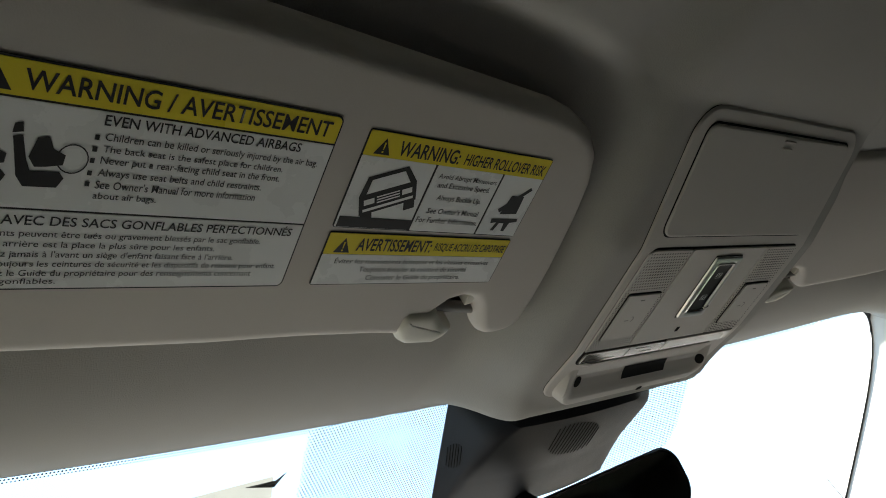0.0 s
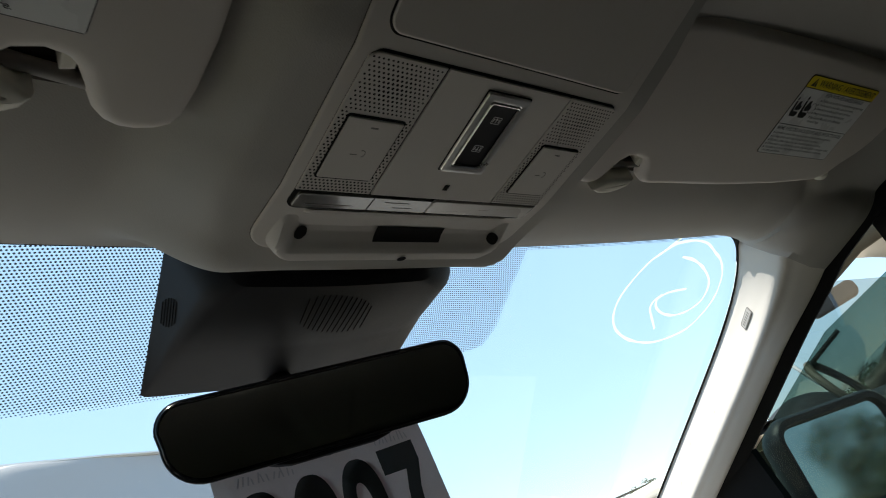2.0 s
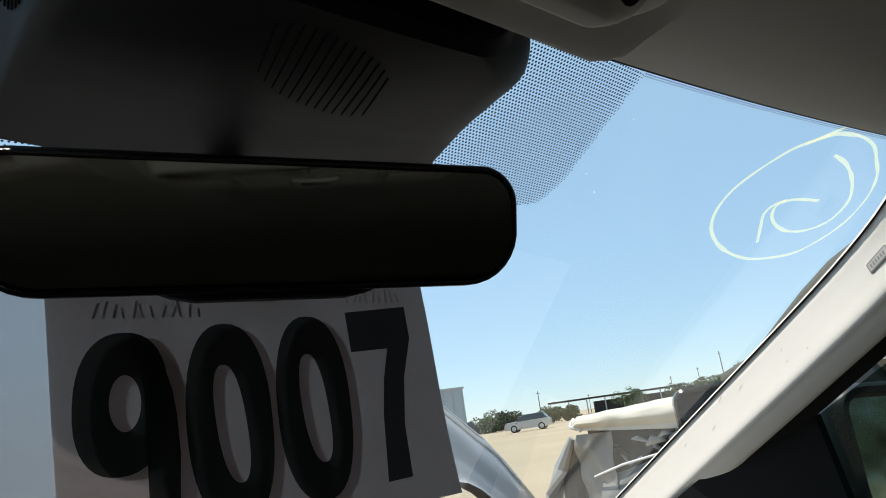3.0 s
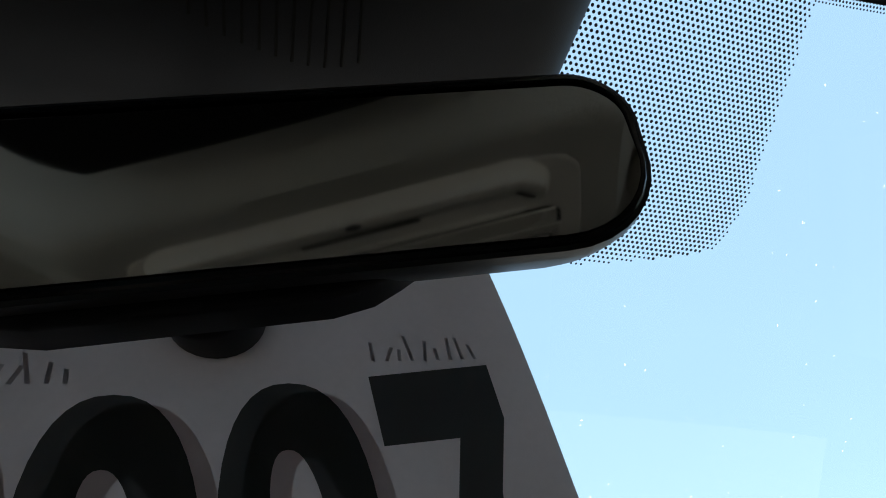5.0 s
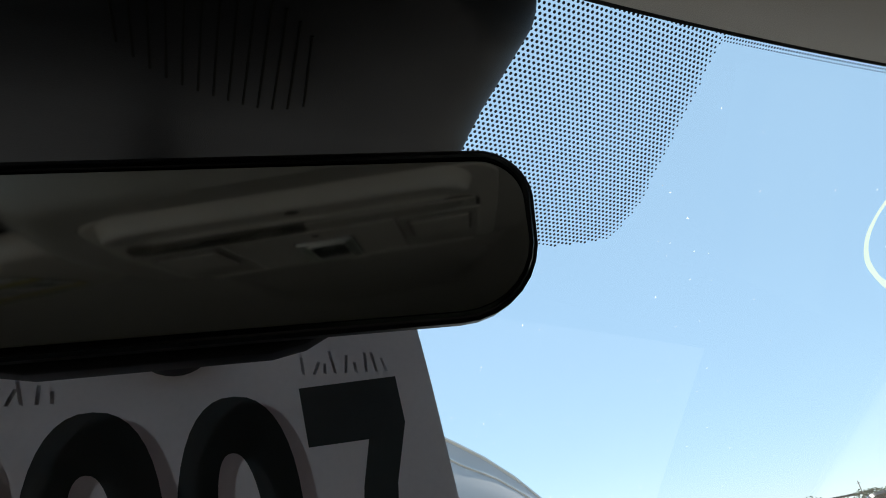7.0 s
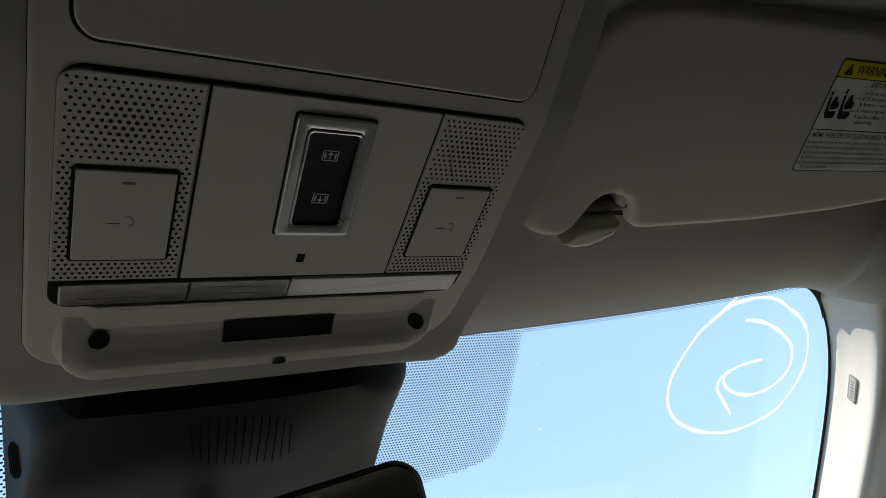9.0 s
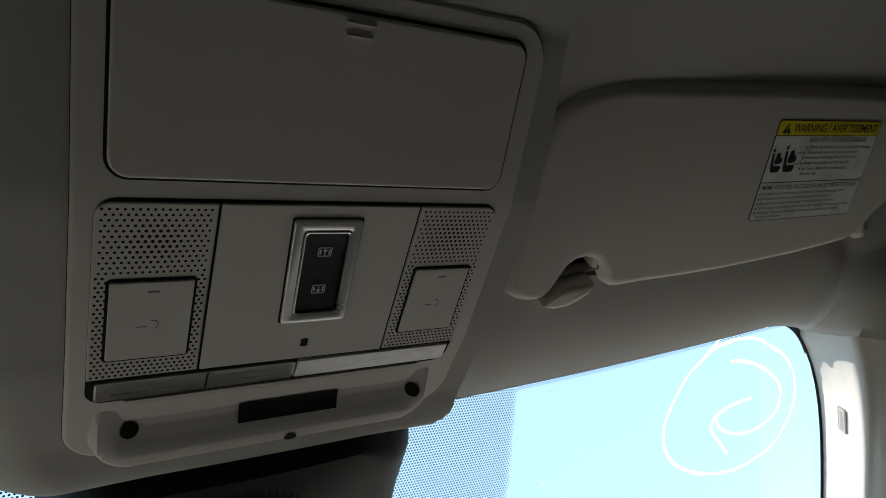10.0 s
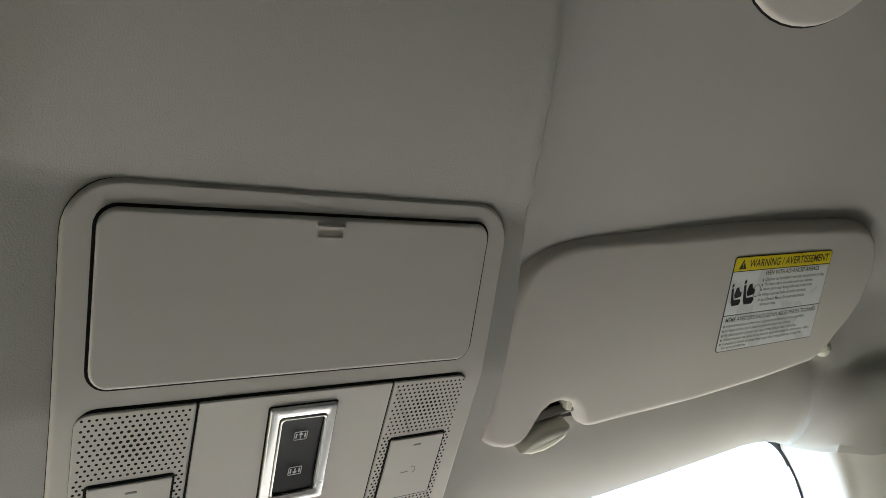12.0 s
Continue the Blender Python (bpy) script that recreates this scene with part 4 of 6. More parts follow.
cut_y(rocker, (-0.022, -0.0088, 0.004))
warp(rocker, lambda p: Vector((p.x, p.y, p.z - (0.0012 * math.cos((p.y + 0.0088) / 0.022 * 1.5) if p.z > 0.004 else 0))))
rocker = part("rocker", con(rocker), SATINBLACK, bezel, "black rocker switch")


def icon(cx, cy, up):
    bm = bmesh.new()
    h = 0.0052
    o = rrect(0.0068, 0.0048, 0.0006, 3, cx, cy)
    rings(bm, [[(x, y, h) for x, y in o], [(x, y, h) for x, y in inset(o, 0.00042)]], False)
    quad(bm, cx - 0.0003, cy - 0.0014, cx + 0.0003, cy + 0.0016, h)
    s = -1 if up else 1
    poly(bm, [(cx - 0.0013, cy + s * 0.0004), (cx + 0.0013, cy + s * 0.0004), (cx, cy + s * 0.0019)], h)
    for k in (-1, 1):
        quad(bm, cx + k * 0.0022 - 0.0004, cy - 0.0013, cx + k * 0.0022 + 0.0004, cy + 0.0013, h)
    part("roof_blind_symbol", con(bm, ()), ICON, bezel, "pale printed roof symbol", smooth=False)


icon(0.0004, -0.0206, True)
icon(0.0012, -0.0002, False)
con_slab("sensor_slot", rrect(0.0036, 0.0044, 0.0003, 2, 0.0010, 0.0328), 0.003, 0.0037, SEAM, console, "small dark sensor slot", 0.0001, 1)

# lamp strip
con_slab("lamp_strip_cover", rrect(0.0905, 0.0125, 0.0010, 3, 0.0455, 0.0508), 0.0, 0.0036, LENS, console, "glossy beige lamp strip cover", 0.0008, 3)
SMOKED = mat("smoked_lens", (0.115, 0.108, 0.092), 0.12, vary=0.35, scale=60, fine=400, bump=0.15, spec=0.7, coat=0.4)
strip = con_slab("lamp_strip", rrect(0.0915, 0.0125, 0.0020, 4, -0.0462, 0.0508), 0.0, 0.0037, SMOKED, console, "smoked clear lamp lens", 0.0007, 3)
# lamp chambers seen through the lens, with pale reflector edges
con_slab("chamber_rib", rrect(0.0010, 0.0108, 0.0003, 2, -0.0440, 0.0508), 0.003, 0.0039, SEAM, strip, "dark chamber rib", 0.0002, 1)
for x, y, w in ((-0.070, 0.0535, 0.030), (-0.026, 0.0485, 0.018), (-0.020, 0.0530, 0.014)):
    con_slab("reflector_edge", rrect(w, 0.0008, 0.0003, 2, x, y), 0.003, 0.0039, FAINT, strip, "dull reflector edge", 0.0002, 1)
# front module with microphones and receiver window
bm = bmesh.new()


NOSE = ((0.058, -0.002), (0.0595, 0.0026), (0.0620, 0.0030), (0.0645, 0.0008), (0.071, 0.0010), (0.078, 0.0028), (0.084, 0.0060), (0.088, 0.0086),
        (0.091, 0.0101), (0.0945, 0.0104), (0.098, 0.0088), (0.101, 0.0050), (0.104, -0.002))


def nose_h(x, y):
    """Height of the front module: a rounded outline, a raised lip in front and a trough with rounded ends."""
    ax = abs(x) if x < 0 else x + 0.0035 * smooth(x / 0.05)
    qx, qy = max(0, ax - 0.0735), max(0, y - 0.082)
    d = 0.0220 - math.hypot(qx, qy)
    edge = smooth(d / 0.0065)
    full = 0.0100 * smooth((y - 0.056) / 0.034)
    k = smooth((0.0850 - ax) / 0.008)
    table = lerp_table(NOSE, y) if y < 0.0945 else 0.0104
    return -0.002 + edge * (0.0024 + full * (1 - k) + table * k)


def nose_f(u, v):
    x, y = -0.095 + 0.190 * u, 0.058 + 0.0465 * v
    return (x, y, nose_h(x, y))


grid(bm, 100, 60, nose_f)
nose = part("front_module", con(bm, ()), PLASTIC, console, "raised front edge with a shallow trough")


def on_nose(o, off):
    bm = bmesh.new()
    poly(bm, o, 0)
    warp(bm, lambda p: Vector((p.x, p.y, nose_h(p.x, p.y) + off)))
    return con(bm, ())


for x in (-0.0755, 0.0775):
    part("microphone_hole", on_nose([(x + 0.0042 * math.cos(a), 0.0785 + 0.0042 * math.sin(a)) for a in [i * math.pi / 7 for i in range(14)]], 0.0006), SEAM, nose, "dark round microphone opening")
bm = bmesh.new()
grid(bm, 12, 4, lambda u, v: ((x := -0.0245 + 0.0545 * u), (y := 0.0730 + 0.0104 * v), nose_h(x, y) + 0.0008))
part("receiver_window", con(bm, ()), SEAM, nose, "matt black receiver window")
part("screw_opening", on_nose([(0.0045 + 0.0036 * math.cos(a), 0.0955 + 0.0024 * math.sin(a)) for a in [i * math.pi / 7 for i in range(14)]], 0.0008), SEAM, nose, "small dark oval opening")

# ---- sensor cover under the windscreen ----
cover = thing("sensor_cover", "charcoal plastic sensor cover between windscreen and mirror", "sensor cover")
bm = bmesh.new()


def cover_f(u, v):
    y = 0.150 + (0.142 - 0.008 * (1 - smooth(u / 0.45)) - 0.010 * smooth((u - 0.66) / 0.25)) * v
    top_l, top_r = -0.112 + 0.006 * v, 0.124 - 0.010 * max(0, v - 0.5)
    low_l, low_r = -0.094 - 0.008 * v, 0.106 + 0.014 * v
    nip = 0.026 * max(0, 1 - v / 0.16) ** 2
    top_r, low_r, top_l, low_l = top_r - nip, low_r - nip, top_l + nip * 0.4, low_l + nip * 0.4
    belly = 1.5015 - 0.004 * v - 0.012 * max(0, v - 0.55)
    zt = None
    if u < 0.16:
        k = u / 0.16
        x = top_l + (low_l - top_l) * k
        zt = glass_z(x, y) - 0.001
        z = zt + (belly - zt) * k
    elif u > 0.84:
        k = (1 - u) / 0.16
        x = top_r + (low_r - top_r) * k + 0.003 * math.sin(math.pi * k) + 0.008 * math.sin(math.pi * k) * max(0, 1 - v / 0.45)
        zt = glass_z(x, y) - 0.001
        z = zt + (belly - zt) * k
    else:
        k = (u - 0.16) / 0.68
        x = low_l + (low_r - low_l) * k
        z = belly - 0.006 * math.sin(math.pi * k) * (0.4 + 0.6 * math.sin(math.pi * v))
    z = min(z, glass_z(x, y) - 0.001)
    return (x, y, z)


def cover_soft(u, v):
    """The cover with its long edges rounded over."""
    e = 0.026 if u < 0.5 else 0.055
    d = e * min(1, u / e, (1 - u) / e)
    ps = [Vector(cover_f(u + d * k / 3, v)) for k in (-3, -2, -1, 0, 1, 2, 3)]
    return sum(ps, Vector()) / 7


grid(bm, 90, 40, cover_soft)
rear = [cover_soft(i / 90, 0) for i in range(91)]
loop2 = [(x * 0.97 + 0.0003, y - 0.004, z + 0.006) for x, y, z in rear]
loop3 = [(x, 0.150, max(z, 1.545)) for x, y, z in rear]
rings(bm, [rear, loop2, loop3], False, False, closed=False)
part("shell", bm, SHROUD, cover)


def side_point(y, z):
    """Point on the left flank of the cover at y, z."""
    v = (y - 0.150) / 0.142
    a, b = Vector(cover_f(0.0, v)), Vector(cover_f(0.16, v))
    return a.lerp(b, (a.z - z) / (a.z - b.z)) + Vector((-0.0004, 0, 0))


for i in range(6):
    bm = bmesh.new()
    k = i / 5
    n = 0.62 + 0.38 * math.sin(math.pi * (0.1 + 0.8 * k))
    tube(bm, [side_point(0.2165 - 0.0125 * k + 0.0105 * n * t, 1.5205 - 0.007 * k - 0.0055 * n * t) for t in (-1, 0, 1)], 0.00030, 6)
    part("side_slit", bm, SEAM, cover, "narrow dark vent slit")
for i in range(13):
    bm = bmesh.new()
    k = -1 + 2 * i / 12
    x = 0.008 + 0.030 * k
    half = 0.0235 * (1 - 0.35 * abs(k) ** 3)
    pts = []
    for j in range(5):
        y = 0.186 + 0.007 * k + half * (-1 + j / 2)
        u = 0.16 + 0.68 * (x + 0.003 * (j - 2) / 2 + 0.095) / 0.208
        pts.append((x + 0.003 * (j - 2) / 2, y, cover_soft(u, (y - 0.150) / 0.142)[2] - 0.0001))
    tube(bm, pts, 0.00045, 6)
    part("vent_slit", bm, SEAM, cover, "dark narrow vent slit")

# ---- rear-view mirror ----
mirror = thing("rear_view_mirror", "black interior mirror with dark glass turned towards the driver", "rear-view mirror")
MM = frame_of((-0.0030, 0.2095, 1.4375), (0.2143, -0.0610, -0.003), (0.0, -0.0058, 0.0455))
MO = []
for cx, cy, r, a0 in ((0.1120, 0.0274, 0.0170, 0), (-0.1190, 0.0268, 0.0190, 90), (-0.1170, -0.0300, 0.0270, 180), (0.1110, -0.0300, 0.0290, 270)):
    for i in range(9):
        a = radians(a0 + 11.25 * i)
        sx, sy = (1 if cx > 0 else -1), (1 if cy > 0 else -1)
        MO.append((cx - sx * r + r * math.cos(a), cy - sy * r + r * math.sin(a)))
bm = bmesh.new()
rings(bm, [[(x, y, h) for x, y in inset(MO, d)] for d, h in ((0.0012, 0.0006), (0.0, 0.0002), (0.0, -0.003), (0.0025, -0.010), (0.0065, -0.018), (0.012, -0.025), (0.018, -0.029), (0.024, -0.030))], True)
part("housing", warp(bm, lambda p: MM @ p), BLACK, mirror, "black plastic mirror housing")
bm = bmesh.new()
rings(bm, [[(x, y, h) for x, y in inset(MO, d)] for d, h in ((0.0011, 0.0004), (0.0018, 0.0012), (0.0030, 0.0014), (0.0034, 0.0010))], False)
part("bezel", warp(bm, lambda p: MM @ p), GLOSSBLACK, mirror, "thin gloss black rim")
bm = bmesh.new()
poly(bm, inset(MO, 0.0032), 0.0011)
# the wedge of the mirror glass tips its plane against the housing
warp(bm, lambda p: Vector((p.x, p.y, p.z - 0.042 * p.y)))
part("glass", warp(bm, lambda p: MM @ p), MIRROR, mirror, "dark auto-dimming mirror glass", smooth=False)
bm = slab([(-0.060, -0.0230), (0.050, -0.0230), (0.044, -0.0268), (0.037, -0.0305), (0.027, -0.0325), (-0.036, -0.0325), (-0.046, -0.0305), (-0.055, -0.0268)], -0.016, -0.004, 0.003, 4, back=True)
part("lower_pod", warp(bm, lambda p: MM @ p), SATINBLACK, mirror, "black pod under the housing")
bm = slab(rrect(0.024, 0.024, 0.0119, 8, -0.003, -0.0190), -0.042, -0.020, 0.003, 3, back=True)
part("button", warp(bm, lambda p: MM @ p), SATINBLACK, mirror, "rounded black button")
bm = bmesh.new()
tube(bm, [MM @ Vector((0.0, 0.004, -0.020)), (0.0, 0.252, 1.456), (0.0, 0.284, 1.494)], [0.009, 0.009, 0.010], 14)
part("stalk", bm, BLACK, mirror, "black ball-joint stalk")

# ---- hanging paper with a stock number ----
paper = thing("hanging_paper", "sheet of white paper with large dark number hung behind the mirror", "paper sign")


def sheet_y(x, z):
    return 0.2475 - 0.055 * x + 0.0015 * math.sin((z - 1.3) * 40) + 0.002 * math.sin(x * 30)


def on_sheet(off):
    return lambda p: Vector((p.x, sheet_y(p.x, p.y) - off, p.y))


def sheet_point(u, v, back):
    z = 1.312 + 0.1345 * v - 0.004 * (1 - u)
    left, right = -0.0795 - 0.066 * (z - 1.32), 0.0992 - 0.100 * (z - 1.32)
    x = left + u * (right - left)
    return (x, sheet_y(x, z) - back, z)


bm = bmesh.new()
for back in (0.0, -0.0004):
    grid(bm, 24, 20, lambda u, v: sheet_point(u, v, back))
part("sheet", bm, PAPER, paper, "slightly wavy white sheet")


def oval(cx, cz, rx, rz, lean, n=40, power=2.35):
    """A leaning rounded oval; lean is sideways travel for each unit upwards."""
    out = []
    for i in range(n):
        a = 2 * math.pi * i / n
        c, q = math.cos(a), math.sin(a)
        x, z = rx * math.copysign(abs(c) ** (2 / power), c), rz * math.copysign(abs(q) ** (2 / power), q)
        out.append((cx + x + lean * z, cz + z))
    return out


def zero(x, z):
    bm = bmesh.new()
    rings(bm, [[(px, pz, 0) for px, pz in oval(x, z, 0.0187, 0.0415, -0.05)],
               [(px, pz, 0) for px, pz in oval(x + 0.0002, z - 0.0005, 0.0066, 0.0245, -0.13)]], False)
    return bm


def nine():
    bm = bmesh.new()
    rings(bm, [[(px, pz, 0) for px, pz in oval(-0.0590, 1.3703, 0.0172, 0.0273, 0.02)],
               [(px, pz, 0) for px, pz in oval(-0.0579, 1.3702, 0.0058, 0.0108, -0.02, power=2.0)]], False)
    # the stem sweeps from the top of the bowl down the outer side
    outer = [(-0.0560, 1.3962), (-0.0500, 1.3920), (-0.0433, 1.3835), (-0.0402, 1.3740), (-0.0386, 1.3646), (-0.0374, 1.3494), (-0.0380, 1.3320), (-0.0400, 1.3200)]
    inner = [(-0.0560, 1.3850), (-0.0530, 1.3822), (-0.0512, 1.3760), (-0.0508, 1.3702), (-0.0505, 1.3620), (-0.0500, 1.3482), (-0.0496, 1.3340), (-0.0520, 1.3190)]
    rings(bm, [[(x, z, 0) for x, z in outer], [(x, z, 0) for x, z in inner]], False, False, closed=False)
    return bm


def print_on_sheet(name, bm, off, material, label, dx=0.0, dz=0.0):
    bmesh.ops.subdivide_edges(bm, edges=bm.edges[:], cuts=1)
    part(name, warp(bm, lambda p: on_sheet(off)(Vector((p.x + dx, p.y + dz, 0)))), material, paper, label, smooth=False)


for shape, dx in ((nine(), 0.0062), (zero(-0.0163, 1.3590), 0.0050), (zero(0.0236, 1.3620), 0.0050)):
    print_on_sheet("print_ghost", shape, 0.0005, PINK, "faint pink show-through of the print behind", dx, -0.002)
print_on_sheet("digit", nine(), 0.0009, GREENINK, "large dark green printed 9")
print_on_sheet("digit", zero(-0.0163, 1.3590), 0.0009, GREENINK, "large dark green printed 0")
print_on_sheet("digit", zero(0.0236, 1.3620), 0.0009, GREENINK, "large dark green printed 0")
bm = bmesh.new()
poly(bm, [(0.0425, 1.4052), (0.0445, 1.3858), (0.0650, 1.3868), (0.0618, 1.372), (0.0600, 1.355), (0.0588, 1.3234), (0.0725, 1.3240), (0.0715, 1.349), (0.0735, 1.372), (0.0785, 1.3915), (0.0770, 1.4078)], 0)
bmesh.ops.triangulate(bm, faces=bm.faces[:])
part("digit", warp(bm, on_sheet(0.0009)), GREENINK, paper, "large dark green printed 7", smooth=False)
rnd = random.Random(9)
for x0, z0, n in ((0.0440, 1.4100, 9), (-0.0700, 1.4035, 12)):
    for i in range(n):
        bm = bmesh.new()
        xa, hi, w = x0 + 0.0037 * i, rnd.uniform(0.0035, 0.0085), 0.0011
        lean = rnd.uniform(-0.002, 0.0025)
        poly(bm, [(xa, z0), (xa + w, z0 - 0.0002), (xa + w + lean, z0 + hi), (xa + lean, z0 + hi + 0.0002)], 0)
        part("faded_bar", warp(bm, on_sheet(0.0008)), PENCIL, paper, "faded unreadable marker writing", smooth=False)

# ---- sticker and paint marks on the windscreen ----
def on_glass(off):
    return lambda p: Vector((p.x, p.y, glass_z(p.x, p.y) - off))


sticker = thing("windscreen_sticker", "cream paper stock sticker seen from behind through the windscreen", "sticker")
bm = bmesh.new()
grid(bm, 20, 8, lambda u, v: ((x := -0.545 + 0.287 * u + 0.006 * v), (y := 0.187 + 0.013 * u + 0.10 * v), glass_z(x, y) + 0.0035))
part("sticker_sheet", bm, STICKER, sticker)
me = letters("46565", -0.4240, 0, 0.1345, 0.0665, 0.02, flip=True)
mesh_warp(me, lambda p: Vector((p.x, 0.2680 + 0.05 * (p.x + 0.3) - p.y, 0)))
mesh_part("lettering", mesh_warp(me, on_glass(-0.0030)), STICKER_INK, sticker, "large dark mirrored digits")
bm = bmesh.new()
for i in range(14):
    w = random.choice((0.0008, 0.0014, 0.0020))
    y = 0.2150 + i * 0.0032
    quad(bm, -0.2800, y, -0.2690, y + w, 0)
for i in range(6):
    quad(bm, -0.292 + 0.004 * i, 0.2610, -0.2895 + 0.004 * i, 0.2665, 0)
part("barcode", warp(bm, on_glass(-0.0030)), STICKER_INK, sticker, "small dark barcode")
bm = bmesh.new()
poly(bm, [(-0.2790, 0.2010), (-0.2560, 0.2025), (-0.2480, 0.1985), (-0.2565, 0.2075)], 0)
part("torn_corner", warp(bm, on_glass(-0.0025)), CABIN, sticker, "dark torn corner of the sticker", smooth=False)


def brush(name, pts, width, parent, label=""):
    """A flat hand-drawn stroke on the glass."""
    pts = [Vector(p) for p in pts]
    fine = []
    for i in range(len(pts) - 1):
        p0, p1, p2, p3 = pts[max(i - 1, 0)], pts[i], pts[i + 1], pts[min(i + 2, len(pts) - 1)]
        for k in range(6):
            t = k / 6
            fine.append(0.5 * ((2 * p1) + (p2 - p0) * t + (2 * p0 - 5 * p1 + 4 * p2 - p3) * t * t + (3 * p1 - p0 - 3 * p2 + p3) * t ** 3))
    fine.append(pts[-1])
    bm = bmesh.new()
    la, lb = [], []
    for i, p in enumerate(fine):
        d = (fine[min(i + 1, len(fine) - 1)] - fine[max(i - 1, 0)])
        n = Vector((-d.y, d.x)).normalized()
        w = width * (0.7 + 0.5 * noise.noise((p.x * 60, p.y * 60, 3)) + 0.3)
        la.append(on_glass(-0.0028)(Vector((p.x + n.x * w / 2, p.y + n.y * w / 2, 0))))
        lb.append(on_glass(-0.0028)(Vector((p.x - n.x * w / 2, p.y - n.y * w / 2, 0))))
    rings(bm, [la, lb], False, False, closed=False)
    return part(name, bm, YELLOWPAINT, parent, label, smooth=False)


mark = thing("paint_mark", "hand-drawn yellow paint-pen letter inside a loop on the windscreen", "paint mark")
brush("loop_stroke", [(0.4850, 0.1400), (0.4640, 0.1600), (0.4480, 0.1740), (0.4340, 0.1980), (0.4270, 0.2210), (0.4320, 0.2420), (0.4470, 0.2580), (0.4680, 0.2680),
                      (0.4909, 0.2740), (0.5180, 0.2765), (0.5434, 0.2748), (0.5720, 0.2660), (0.5978, 0.2523), (0.6130, 0.2300), (0.6190, 0.2082), (0.6150, 0.1880),
                      (0.6051, 0.1710), (0.5870, 0.1570), (0.5681, 0.1497), (0.5430, 0.1410), (0.5172, 0.1400), (0.4950, 0.1440), (0.4780, 0.1500), (0.4580, 0.1650)], 0.0034, mark)
brush("letter_stroke", [(0.5060, 0.1620), (0.5300, 0.1630), (0.5534, 0.1684), (0.5740, 0.1770), (0.5890, 0.1873), (0.5950, 0.2010), (0.5923, 0.2153), (0.5760, 0.2290),
                        (0.5535, 0.2361), (0.5320, 0.2360), (0.5141, 0.2314), (0.5040, 0.2250), (0.5009, 0.2178), (0.5080, 0.2115), (0.5185, 0.2069), (0.5340, 0.2030), (0.5490, 0.2000)], 0.0033, mark)
brush("tail_stroke", [(0.5280, 0.2570), (0.5170, 0.2480), (0.5060, 0.2390), (0.4960, 0.2300), (0.4960, 0.2200), (0.5060, 0.2110)], 0.0033, mark)

# ---- pillar badge ----
badge = thing("airbag_badge", "small grey embossed badge on the pillar trim", "badge")
B0, B1 = pillar_point(0.226, 2), pillar_point(0.226, 3)
along = (pillar_point(0.246, 2) - pillar_point(0.206, 2)).normalized()
BM = frame_of(B0.lerp(B1, 0.55), along, B0 - B1)
if BM.col[2].x > 0:
    BM = frame_of(B0.lerp(B1, 0.55), -along, B0 - B1)
bm = slab(rrect(0.030, 0.0105, 0.0015, 3), -0.004, 0.0016, 0.0006, 2)
part("plate", warp(bm, lambda p: BM @ p), BADGE, badge)
bm = bmesh.new()
BO = rrect(0.030, 0.0105, 0.0015, 3)
rings(bm, [[(x, y, h) for x, y in inset(BO, d)] for d, h in ((-0.0011, -0.003), (-0.0011, 0.0012), (0.0007, 0.0018))], False)
part("rim", warp(bm, lambda p: BM @ p), FAINT, badge, "dark rim round the badge")
bm = bmesh.new()
for i in range(6):
    quad(bm, -0.0115 + 0.0040 * i, -0.0022, -0.0092 + 0.0040 * i, 0.0022, 0.0019)
part("embossed_bars", warp(bm, lambda p: BM @ p), FAINT, badge, "unreadable embossed marks")

# ---- scuffs on the pillar trim ----
scuffs = thing("pillar_scuffs", "small dark scratches on the pillar trim", "scratches")
for y, f, n, lean in ((0.43, 1.9, 0.012, 0.3), (0.36, 2.1, 0.006, 0.5), (0.37, 2.9, 0.007, 0.2), (0.345, 3.2, 0.004, 0.1), (0.50, 2.6, 0.015, 0.4), (0.46, 1.4, 0.020, 0.6), (0.55, 2.0, 0.010, 0.2)):
    k = int(f)
    c = pillar_point(y, k).lerp(pillar_point(y, k + 1), f - k)
    u = (pillar_point(y, k + 1) - pillar_point(y, k)).normalized()
    w = (pillar_point(y + 0.02, k) - pillar_point(y - 0.02, k)).normalized()
    nrm = u.cross(w).normalized()
    if nrm.x > 0:
        nrm = -nrm
    d = (w + u * lean).normalized()
    e = nrm.cross(d) * 0.0004
    bm = bmesh.new()
    bm.faces.new([bm.verts.new(c + nrm * 0.0006 + p) for p in (-d * n / 2, e, d * n / 2, -e)])
    part("scratch", bm, FAINT, scuffs, smooth=False)

# ---- rounded cap on the headliner behind the passenger visor ----
cap = thing("trim_cap", "pale rounded trim cap set into the headliner", "trim cap")
o = [(0.284 + 0.070 * math.cos(a), -0.308 + 0.050 * math.sin(a)) for a in [2 * math.pi * i / 40 for i in range(40)]]
bm = slab(o, -0.010, 0.004, 0.003, 3)
part("plate", warp(bm, lambda p: Vector((p.x, p.y, liner_z(p.x, p.y) - p.z))), VINYL, cap)
bm = bmesh.new()
rings(bm, [[(x, y, h) for x, y in inset(o, d)] for d, h in ((-0.0014, -0.004), (-0.0014, 0.0006), (0.001, 0.0006))], False)
part("joint", warp(bm, lambda p: Vector((p.x, p.y, liner_z(p.x, p.y) - p.z))), SEAM, cap, "dark joint round the cap")


# ---- outside: ground, own bonnet, door mirror ----
bm = bmesh.new()
grid(bm, 60, 60, lambda u, v: (1500 * (2 * u - 1) * abs(2 * u - 1), 1500 * (2 * v - 1) * abs(2 * v - 1), 0.0))
tagged(ob_from("ground", bm, DIRT), "dry pale dirt lot reaching to the horizon", "ground", kind="structure")

